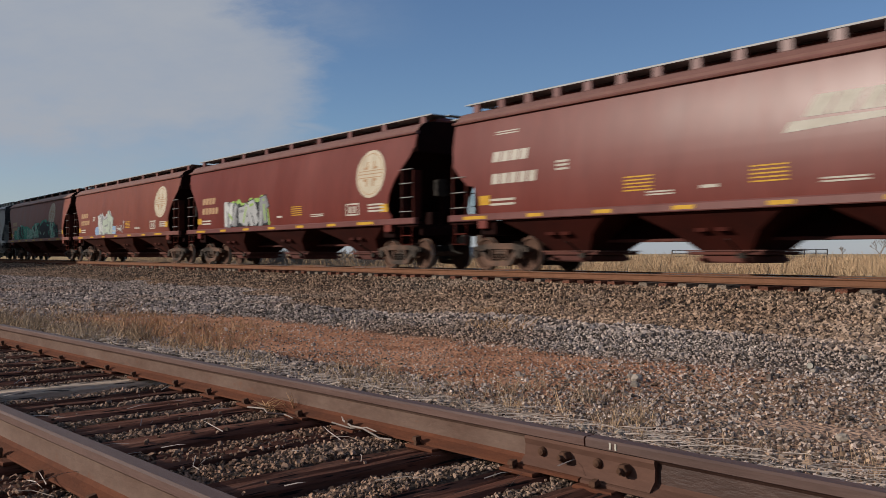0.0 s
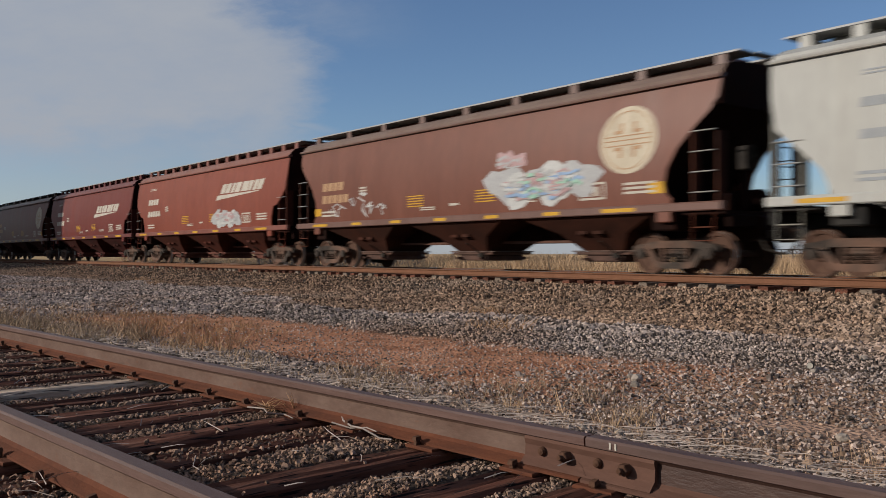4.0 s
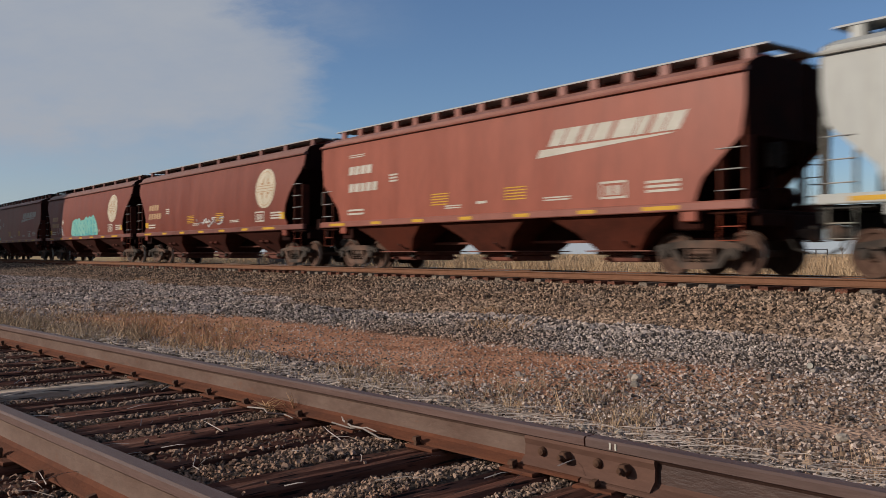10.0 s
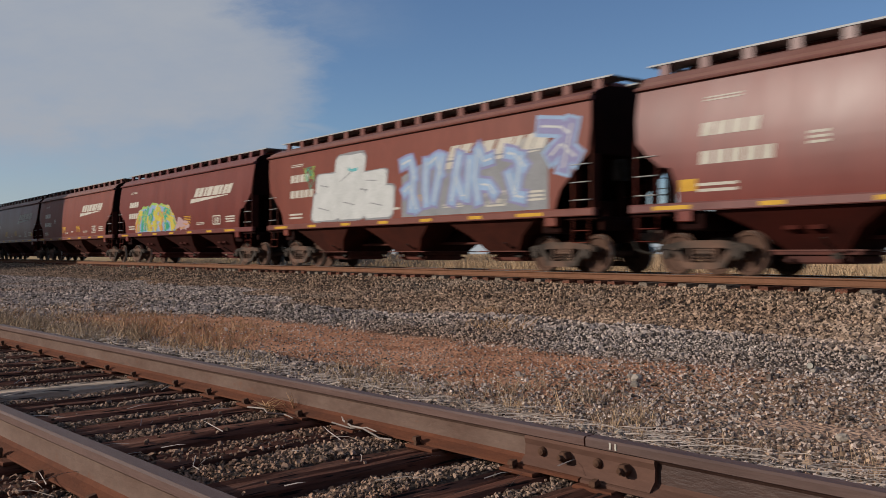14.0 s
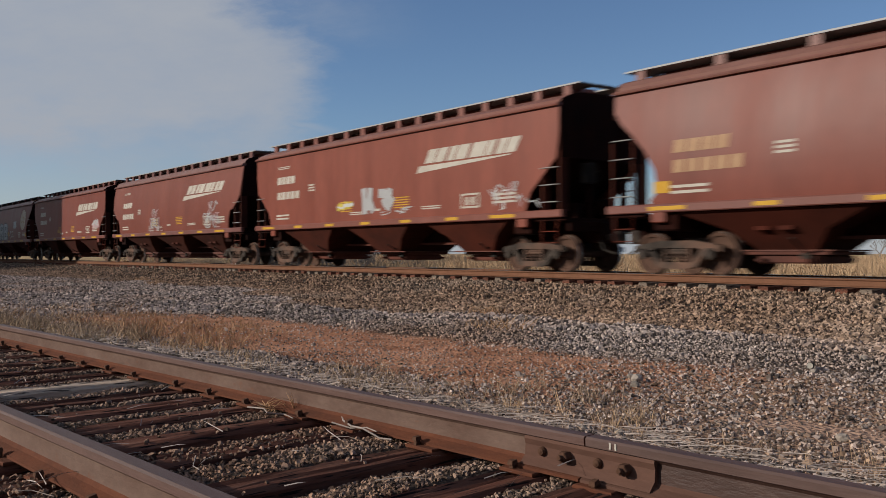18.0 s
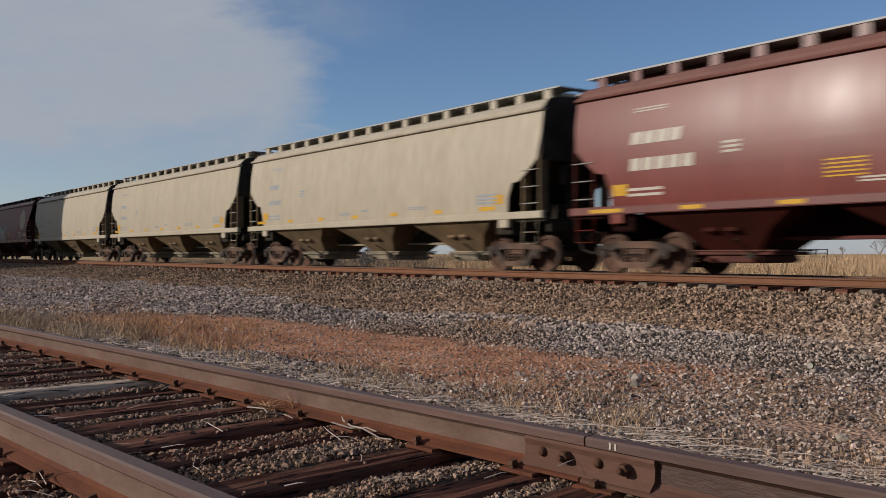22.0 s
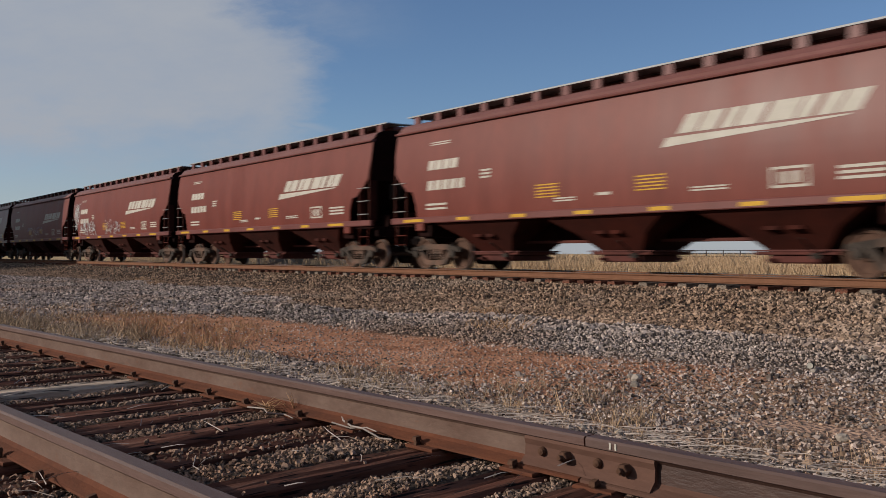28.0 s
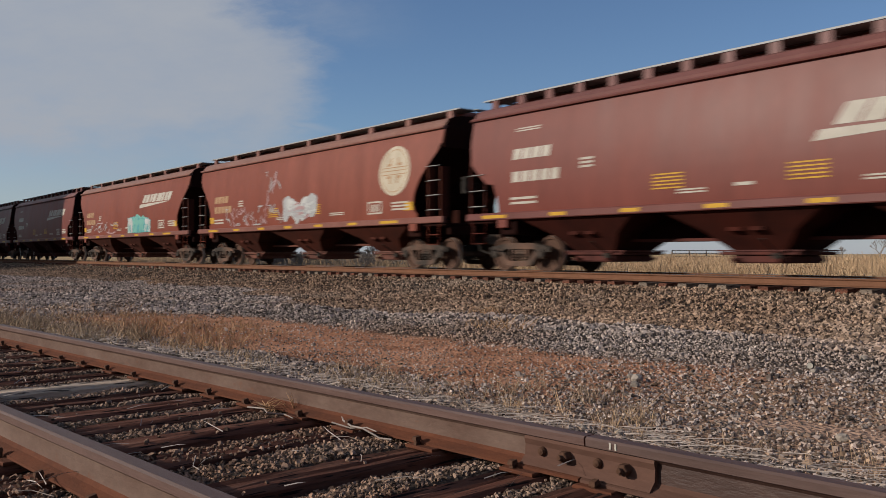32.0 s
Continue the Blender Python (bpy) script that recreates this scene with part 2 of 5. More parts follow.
def box(bm, x0, x1, y0, y1, z0, z1, mi=0, bev=0.0):
    """A box, with its long edges chamfered where bev is given."""
    if bev <= 0:
        vs = [bm.verts.new(p) for p in ((x0, y0, z0), (x1, y0, z0), (x1, y1, z0), (x0, y1, z0),
                                        (x0, y0, z1), (x1, y0, z1), (x1, y1, z1), (x0, y1, z1))]
        fs = ((3, 2, 1, 0), (4, 5, 6, 7), (0, 1, 5, 4), (1, 2, 6, 5), (2, 3, 7, 6), (3, 0, 4, 7))
        for q in fs:
            bm.faces.new([vs[i] for i in q]).material_index = mi
        return vs
    b = min(bev, (x1 - x0) * 0.4, (y1 - y0) * 0.4, (z1 - z0) * 0.4)
    return loft(bm, [[(x0 + b, y0 + b, z0), (x1 - b, y0 + b, z0), (x1 - b, y1 - b, z0), (x0 + b, y1 - b, z0)],
                     [(x0, y0, z0 + b), (x1, y0, z0 + b), (x1, y1, z0 + b), (x0, y1, z0 + b)],
                     [(x0, y0, z1 - b), (x1, y0, z1 - b), (x1, y1, z1 - b), (x0, y1, z1 - b)],
                     [(x0 + b, y0 + b, z1), (x1 - b, y0 + b, z1), (x1 - b, y1 - b, z1), (x0 + b, y1 - b, z1)]], mi)


def loft(bm, rings, mi=0, caps=True):
    """Skin over closed rings of equal length."""
    vr = [[bm.verts.new(p) for p in r] for r in rings]
    n = len(vr[0])
    for a, b in zip(vr, vr[1:]):
        for i in range(n):
            bm.faces.new((a[i], a[(i + 1) % n], b[(i + 1) % n], b[i])).material_index = mi
    if caps:
        bm.faces.new(vr[0][::-1]).material_index = mi
        bm.faces.new(vr[-1]).material_index = mi
    return [v for r in vr for v in r]


def tube(bm, pts, r, n=6, mi=0):
    """A round bar along points."""
    rings = []
    for i, p in enumerate(pts):
        p = Vector(p)
        a, b = Vector(pts[max(0, i - 1)]), Vector(pts[min(len(pts) - 1, i + 1)])
        q = (b - a).to_track_quat("Z", "Y")
        rr = r[i] if isinstance(r, (list, tuple)) else r
        rings.append([p + q @ Vector((rr * math.cos(2 * math.pi * k / n), rr * math.sin(2 * math.pi * k / n), 0)) for k in range(n)])
    return loft(bm, rings, mi)


def turned(bm, prof, n=28, axis="Y", mi=0, centre=(0, 0, 0)):
    """A turned solid: prof lists (radius, place on the axis)."""
    c = Vector(centre)
    rings = []
    for r, h in prof:
        ring = []
        for k in range(n):
            a = 2 * math.pi * k / n
            p = (r * math.cos(a), h, r * math.sin(a)) if axis == "Y" else (r * math.cos(a), r * math.sin(a), h) if axis == "Z" else (h, r * math.cos(a), r * math.sin(a))
            ring.append(c + Vector(p))
        rings.append(ring)
    return loft(bm, rings, mi)


def prism(bm, poly, y0, y1, mi=0):
    """A plate: a polygon in x and z, from y0 to y1."""
    a = [bm.verts.new((x, y0, z)) for x, z in poly]
    b = [bm.verts.new((x, y1, z)) for x, z in poly]
    n = len(poly)
    bm.faces.new(a).material_index = mi
    bm.faces.new(b[::-1]).material_index = mi
    for i in range(n):
        bm.faces.new((a[(i + 1) % n], a[i], b[i], b[(i + 1) % n])).material_index = mi


def sheet(bm, outer, inner, mi=0):
    """A solid plate between two grids of points of the same size, with crisp edges."""
    A = [[bm.verts.new(p) for p in r] for r in outer]
    B = [[bm.verts.new(p) for p in r] for r in inner]
    n, m = len(A), len(A[0])
    for i in range(n - 1):
        for j in range(m - 1):
            bm.faces.new((A[i][j], A[i][j + 1], A[i + 1][j + 1], A[i + 1][j])).smooth = True
            bm.faces.new((B[i][j], B[i + 1][j], B[i + 1][j + 1], B[i][j + 1])).smooth = True
    loop = [(i, 0) for i in range(n)] + [(n - 1, j) for j in range(1, m)] + [(i, m - 1) for i in range(n - 2, -1, -1)] + [(0, j) for j in range(m - 2, 0, -1)]
    for (a, b), (c, d) in zip(loop, loop[1:] + loop[:1]):
        bm.faces.new([bm.verts.new(p) for p in (outer[a][b], outer[c][d], inner[c][d], inner[a][b])])

# ---- ground ----
# The siding: s runs along it (towards the near end), a across it from the eye towards the main line.
SD = Vector((0.99554, 0.09434, 0.0))
SN = Vector((-0.09434, 0.99554, 0.0))
A_FAR, A_NEAR = 2.734 + 0.0, 1.264
A_MID = 2.0
Z_SID = EYE.z - 0.6975


def sid(s, a, z=0.0):
    p = SD * s + SN * a
    return Vector((p.x, p.y, z))


def smooth(v, a, b):
    t = min(1, max(0, (v - a) / (b - a)))
    return t * t * (3 - 2 * t)


# where the siding's ties lie along it
PLACES = [-9.09, -8.63, -8.04, -7.55, -7.04, -6.52, -6.06, -5.40, -4.98, -4.54, -4.03, -3.59, -3.01, -2.42, -2.04]
while PLACES[0] > -75:
    PLACES.insert(0, PLACES[0] - 0.5 + random.uniform(-0.04, 0.04))
while PLACES[-1] < 13.4:
    PLACES.append(PLACES[-1] + 0.52 + random.uniform(-0.03, 0.03))
PLACES_AT = np.array(PLACES)
HOLLOW = [{-6.06: 0.085, -4.03: 0.105, -3.01: 0.07, -3.59: 0.012, -6.52: 0.02}.get(p, random.uniform(0.005, 0.035)) for p in PLACES]


def bed_z(s, a):
    """The ballast between two ties: hollowed beside the one, heaped against the next."""
    i = int(np.searchsorted(PLACES_AT, s)) - 1
    if i < 0 or i > len(PLACES) - 2:
        return -0.03
    if min(s - PLACES[i], PLACES[i + 1] - s) < 0.1:
        return -0.06
    u = min(1, max(0, (s - PLACES[i] - 0.1) / (PLACES[i + 1] - PLACES[i] - 0.2)))
    heap = 0.0 + 0.014 * noise.noise((s * 2.3, a * 2.3, 5))
    return -heap - HOLLOW[i] * (1 - smooth(u, 0.05, 0.75)) * (0.75 + 0.5 * noise.noise((s, a * 1.6, 8)))


def ground_z(x, y):
    """Height of the earth and ballast."""
    a = -0.09434 * x + 0.99554 * y
    if abs(a - A_MID) < 1.3 and -16 < x < 3:
        return Z_SID - 0.19 + bed_z(0.99554 * x + 0.09434 * y, a)
    z = 0.2 + 0.03 * noise.noise((x * 0.35, y * 0.35, 0))
    near = smooth(abs(a - A_MID), 2.3, 1.35)
    z = z * (1 - near) + near * (Z_SID - 0.203 + 0.022 * noise.noise((x * 1.7, y * 1.7, 3)))
    d = abs(y - YC)
    bank = smooth(d, 5.2, 1.35)
    z = z * (1 - bank) + bank * (ZR - 0.29)
    if y > YC + 1.4:
        z -= 0.25 * smooth(y, YC + 2, YC + 6)
    z += 0.02 * noise.noise((x * 1.3, y * 1.3, 7)) * (1 - near)
    return z


def ground():
    def axis(lo, hi, fine, far):
        v = [lo]
        while v[-1] < hi:
            v.append(v[-1] + fine)
        step, q = fine, lo
        out = list(v)
        while q > -far:
            step *= 1.35
            q -= step
            out.insert(0, q)
        step, q = fine, v[-1]
        while q < far:
            step *= 1.35
            q += step
            out.append(q)
        return out
    xs = sorted(axis(-75, 8, 0.3, 4500) + [-9.0 + 0.06 * k + 0.003 for k in range(170)])
    ys = sorted(axis(-2, 26, 0.22, 4500) + [0.3 + 0.09 * k + 0.003 for k in range(36)])
    verts = [(x, y, ground_z(x, y)) for y in ys for x in xs]
    n = len(xs)
    faces = [(j * n + i, j * n + i + 1, (j + 1) * n + i + 1, (j + 1) * n + i) for j in range(len(ys) - 1) for i in range(n - 1)]
    me = bpy.data.meshes.new("ground")
    me.from_pydata(verts, [], faces)
    me.polygons.foreach_set("use_smooth", [True] * len(faces))
    m = bpy.data.materials.new("dirt_and_gravel")
    m.use_nodes = True
    nt = m.node_tree
    N, L = nt.nodes.new, nt.links.new
    b = nt.nodes["Principled BSDF"]
    b.inputs["Roughness"].default_value = 0.95
    b.inputs["Specular IOR Level"].default_value = 0.08
    tc = N("ShaderNodeTexCoord")
    sep = N("ShaderNodeSeparateXYZ")
    L(tc.outputs["Object"], sep.inputs[0])

    def nz(s, d=6, r=0.6):
        q = N("ShaderNodeTexNoise")
        L(tc.outputs["Object"], q.inputs["Vector"])
        q.inputs["Scale"].default_value, q.inputs["Detail"].default_value, q.inputs["Roughness"].default_value = s, d, r
        return q.outputs["Fac"]

    def mth(op, p, q):
        k = N("ShaderNodeMath")
        k.operation = op
        for i, v in enumerate((p, q)):
            if isinstance(v, (int, float)):
                k.inputs[i].default_value = v
            else:
                L(v, k.inputs[i])
        return k.outputs[0]

    def ramp(v, p, q):
        k = N("ShaderNodeMapRange")
        k.interpolation_type = "SMOOTHSTEP"
        L(v, k.inputs["Value"])
        k.inputs["From Min"].default_value, k.inputs["From Max"].default_value = p, q
        return k.outputs["Result"]

    def mixc(f, p, q, mode="MIX"):
        k = N("ShaderNodeMix")
        k.data_type, k.blend_type = "RGBA", mode
        for sock, v in ((k.inputs["Factor"], f), (k.inputs["A"], p), (k.inputs["B"], q)):
            if isinstance(v, tuple):
                sock.default_value = (*v, 1)
            elif isinstance(v, (int, float)):
                sock.default_value = v
            else:
                L(v, sock)
        return k.outputs["Result"]

    y = mth("ADD", sep.outputs["Y"], mth("MULTIPLY", mth("SUBTRACT", nz(0.5), 0.5), 2.4))
    across = mth("ADD", mth("MULTIPLY", sep.outputs["X"], -0.0943), mth("MULTIPLY", sep.outputs["Y"], 0.9955))
    wob = mth("ADD", across, mth("MULTIPLY", mth("SUBTRACT", nz(0.9), 0.5), 1.6))
    along = mth("ADD", sep.outputs["X"], mth("MULTIPLY", mth("SUBTRACT", nz(0.4), 0.5), 4.0))
    vor = N("ShaderNodeTexVoronoi")
    L(tc.outputs["Object"], vor.inputs["Vector"])
    vor.inputs["Scale"].default_value = 26
    cell = N("ShaderNodeSeparateColor")
    L(vor.outputs["Color"], cell.inputs[0])
    # Gravel bed kept near black: shade between loose stones put into its colour.
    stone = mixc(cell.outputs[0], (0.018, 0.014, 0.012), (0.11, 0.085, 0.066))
    dirt = mixc(ramp(nz(2.2), 0.35, 0.65), (0.32, 0.14, 0.077), (0.48, 0.24, 0.143))
    fines = mixc(ramp(nz(5), 0.3, 0.7), (0.16, 0.1, 0.07), (0.4, 0.245, 0.165))
    band = mth("MULTIPLY", mth("MULTIPLY", ramp(wob, 4.3, 4.9), ramp(wob, 7.5, 6.8)), mth("MULTIPLY", ramp(along, -18, -13), ramp(along, -3.2, -5.2)))
    loose = mth("MULTIPLY", ramp(wob, 8.2, 6.6), ramp(along, -7.0, -4.5))
    bare = mth("MULTIPLY", mth("MULTIPLY", ramp(across, 4.75, 4.95), ramp(across, 5.35, 5.1)), ramp(sep.outputs["X"], -3.6, -2.9))
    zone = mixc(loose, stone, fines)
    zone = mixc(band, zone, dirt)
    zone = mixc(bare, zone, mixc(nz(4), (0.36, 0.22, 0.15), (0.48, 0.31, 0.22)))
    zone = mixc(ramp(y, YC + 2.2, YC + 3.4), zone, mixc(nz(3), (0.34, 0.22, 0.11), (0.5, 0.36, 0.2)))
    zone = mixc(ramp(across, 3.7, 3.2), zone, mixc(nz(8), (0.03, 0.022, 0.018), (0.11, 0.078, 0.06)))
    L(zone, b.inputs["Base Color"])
    bp = N("ShaderNodeBump")
    bp.inputs["Strength"].default_value, bp.inputs["Distance"].default_value = 0.9, 0.03
    L(mth("ADD", vor.outputs["Distance"], mth("MULTIPLY", nz(40), 0.6)), bp.inputs["Height"])
    L(bp.outputs[0], b.inputs["Normal"])
    me.materials.append(m)
    ob = new("ground", me)
    tagged(ob, "reddish dirt and grey gravel ground beside the tracks", "ground", kind="structure")


ground()

# ---- tracks ----
RAIL_PROFILE = [(-0.07, -0.168), (0.07, -0.168), (0.07, -0.157), (0.022, -0.139), (0.0085, -0.125), (0.0085, -0.055), (0.02, -0.043), (0.034, -0.036), (0.036, -0.008), (0.028, 0.0),
                (-0.028, 0.0), (-0.036, -0.008), (-0.034, -0.036), (-0.02, -0.043), (-0.0085, -0.055), (-0.0085, -0.125), (-0.022, -0.139), (-0.07, -0.157)]


def rail_mesh(name, p0, p1, across, mats, steps=1):
    """A rail from p0 to p1; mats: base, web, head, head top."""
    bm = bmesh.new()
    rings = []
    for k in range(steps + 1):
        p = p0.lerp(p1, k / steps)
        rings.append([bm.verts.new(p + across * q[0] + Vector((0, 0, q[1]))) for q in RAIL_PROFILE])
    n = len(RAIL_PROFILE)
    kind = [0, 0, 0, 0, 1, 1, 2, 2, 3, 3, 3, 2, 2, 1, 1, 0, 0, 0]
    for r0, r1 in zip(rings, rings[1:]):
        for i in range(n):
            bm.faces.new((r0[i], r1[i], r1[(i + 1) % n], r0[(i + 1) % n])).material_index = kind[i]
    bm.faces.new(rings[0])
    bm.faces.new(rings[-1][::-1])
    bmesh.ops.recalc_face_normals(bm, faces=bm.faces)
    return obj(name, bm, mats)


def tie_mesh(name, length, width, thick, seed):
    """A squared timber with worn edges and split ends, along y."""
    rng = random.Random(seed)
    bm = bmesh.new()
    rings = []
    groove = [0.0] + [rng.choice((0.0, -0.003, -0.016, -0.008)) for _ in range(7)] + [0.0]
    for k in range(15):
        y = -length / 2 + length * k / 14
        j = lambda s=0.006: rng.uniform(-s, s)
        w, b = width / 2, 0.018
        top = [(w - b - (2 * w - 2 * b) * i / 8 + j(0.003), y, groove[i] * (0.6 + 0.8 * rng.random()) + j(0.003)) for i in range(9)]
        rings.append([(-w + j(), y, -thick), (w + j(), y, -thick), (w + j(), y, -b + j())] + top + [(-w + j(), y, -b + j())])
    loft(bm, rings)
    bmesh.ops.recalc_face_normals(bm, faces=bm.faces)
    me = bpy.data.meshes.new(name)
    bm.to_mesh(me)
    bm.free()
    return me


def siding():
    track = tagged(new("siding_track"), "old rusty siding track on weathered wooden ties", "railway track", kind="structure")
    mats = [M["base"], M["web"], M["railside"], M["railtop"]]
    z = Z_SID
    joint = -2.13
    for a, spans in ((A_FAR, ((-140, joint - 0.004), (joint + 0.004, 14))), (A_NEAR, ((-140, 14),))):
        for s0, s1 in spans:
            r = rail_mesh("rail", sid(s0, a, z), sid(s1, a, z), SN, mats if s0 < joint else [M["rail"], M["webbrown"], M["railtop"], M["railtop"]])
            r.parent = track
            r["label"] = "rusty steel rail with a worn dull head"
    rot = math.atan2(SD.y, SD.x)
    meshes = [tie_mesh("tie", 2.6, 0.225, 0.19, k) for k in range(6)]
    for me in meshes:
        me.materials.append(M["tie"])
    pale = tie_mesh("tie", 2.6, 0.225, 0.19, 77)
    pale.materials.append(M["tiepale"])
    places = PLACES
    sp = bmesh.new()
    box(sp, -0.012, 0.012, -0.016, 0.016, -0.03, 0.02)
    loft(sp, [[(-0.02, -0.03, 0.012), (0.02, -0.03, 0.012), (0.02, 0.02, 0.018), (-0.02, 0.02, 0.018)], [(-0.017, -0.024, 0.036), (0.017, -0.024, 0.036), (0.014, 0.014, 0.042), (-0.014, 0.014, 0.042)]])
    bmesh.ops.scale(sp, vec=(0.72, 0.72, 0.72), verts=sp.verts)
    spike_me = bpy.data.meshes.new("spike")
    sp.to_mesh(spike_me)
    sp.free()
    spike_me.materials.append(M["spike"])
    pl = bmesh.new()
    box(pl, -0.09, 0.09, -0.11, 0.11, -0.004, 0.013, bev=0.004)
    plate_me = bpy.data.meshes.new("tie_plate")
    pl.to_mesh(plate_me)
    pl.free()
    plate_me.materials.append(M["base"])
    for i, s in enumerate(places):
        me = pale if abs(s + 6.06) < 0.01 else meshes[i % 6]
        t = new("tie", me)
        t.parent = track
        ztop = z - 0.18 + random.uniform(-0.012, 0.004)
        t.matrix_basis = Matrix.Translation(sid(s, A_MID, ztop)) @ pose(0, 0, 0, random.uniform(-0.4, 0.4), random.uniform(-2, 2), math.degrees(rot) + random.uniform(-1.2, 1.2))
        if -16 < s < 3:
            for a in (A_FAR, A_NEAR):
                q = new("tie_plate", plate_me)
                q.parent = t
                q.matrix_basis = t.matrix_basis.inverted() @ Matrix.Translation(sid(s, a, z - 0.181)) @ pose(0, 0, 0, 0, 0, math.degrees(rot))
                for side in (-1, 1):
                    k = new("spike", spike_me)
                    k.parent = t
                    k.matrix_basis = t.matrix_basis.inverted() @ Matrix.Translation(sid(s + random.uniform(-0.05, 0.05), a + side * 0.088, z - 0.168 + random.uniform(0, 0.02))) @ pose(0, 0, 0, random.uniform(-8, 8), 0, math.degrees(rot) + (0 if side < 0 else 180))
    # joint bar with its bolts, on both sides of the far rail
    for side in (-1, 1):
        bm = bmesh.new()
        prof = [(0.012, -0.134), (0.045, -0.152), (0.062, -0.15), (0.03, -0.118), (0.026, -0.075), (0.034, -0.052), (0.03, -0.04), (0.012, -0.046)]
        loft(bm, [[sid(s, A_FAR + side * q[0], z + q[1]) for q in prof] for s in (joint - 0.31, joint + 0.31)])
        bmesh.ops.recalc_face_normals(bm, faces=bm.faces)
        bar = part("joint_bar", bm, M["rail"], track, "rusty bolted joint bar")
        for k, ds in enumerate((-0.215, -0.09, 0.06, 0.19)):
            bm = bmesh.new()
            c = sid(joint + ds, A_FAR + side * 0.03, z - 0.092)
            out = SN * side
            if (k % 2 == 0) == (side < 0):
                rings = [[c + out * h + SD * (r * math.cos(q * math.pi / 6)) + Vector((0, 0, r * math.sin(q * math.pi / 6))) for q in range(12)] for r, h in ((0.019, -0.01), (0.019, 0.006), (0.014, 0.015), (0.004, 0.019))]
            else:
                rings = [[c + out * h + SD * (r * math.cos(q * math.pi / 3)) + Vector((0, 0, r * math.sin(q * math.pi / 3))) for q in range(6)] for r, h in ((0.024, -0.01), (0.024, 0.03), (0.021, 0.034), (0.012, 0.036), (0.012, 0.05), (0.009, 0.053))]
            loft(bm, rings)
            bmesh.ops.recalc_face_normals(bm, faces=bm.faces)
            part("bolt", bm, M["spike"], bar)


    # dabs of white paint on the head
    for s, ln in ((joint + 0.12, 0.008), (joint + 0.145, 0.008), (-9.55, 0.06)):
        bm = bmesh.new()
        q = [(s - ln / 2, -0.006), (s + ln / 2, -0.006), (s + ln / 2, -0.03), (s - ln / 2, -0.03)]
        loft(bm, [[sid(x, A_FAR - 0.0362, z + h) for x, h in q], [sid(x, A_FAR - 0.0378, z + h) for x, h in q]])
        bmesh.ops.recalc_face_normals(bm, faces=bm.faces)
        part("paint_dab", bm, M["white"], track, "white paint dab on the rail head")


def main_track():
    track = tagged(new("main_track"), "main line track with bright rail heads on wooden ties", "railway track", kind="structure")
    mats = [M["mainrail"], M["mainrail"], M["mainrail"], M["bright"]]
    for y in (YC - 0.7535, YC + 0.7535):
        r = rail_mesh("rail", Vector((-1000, y, ZR)), Vector((900, y, ZR)), Vector((0, 1, 0)), mats)
        r.parent = track
    meshes = [tie_mesh("tie", 2.6, 0.225, 0.2, 100 + k) for k in range(5)]
    for me in meshes:
        me.materials.append(M["tie"])
    pale = tie_mesh("tie", 2.6, 0.225, 0.2, 150)
    pale.materials.append(M["tiegrey"])
    far = bmesh.new()
    x, i = -999.0, 0
    while x < 890:
        if -95 < x < 5:
            t = new("tie", pale if random.random() < 0.3 else meshes[i % 5])
            t.parent = track
            t.matrix_local = pose(x + random.uniform(-0.04, 0.04), YC + random.uniform(-0.05, 0.05), ZR - 0.18, 0, 0, random.uniform(-1, 1))
        else:
            box(far, x - 0.112, x + 0.112, YC - 1.3, YC + 1.3, ZR - 0.38, ZR - 0.18)
        x += 0.495
        i += 1
    f = part("far_ties", far, M["tie"], track)
    f["kind"] = "stuff"


siding()
main_track()


# ---- gravel, weeds ----

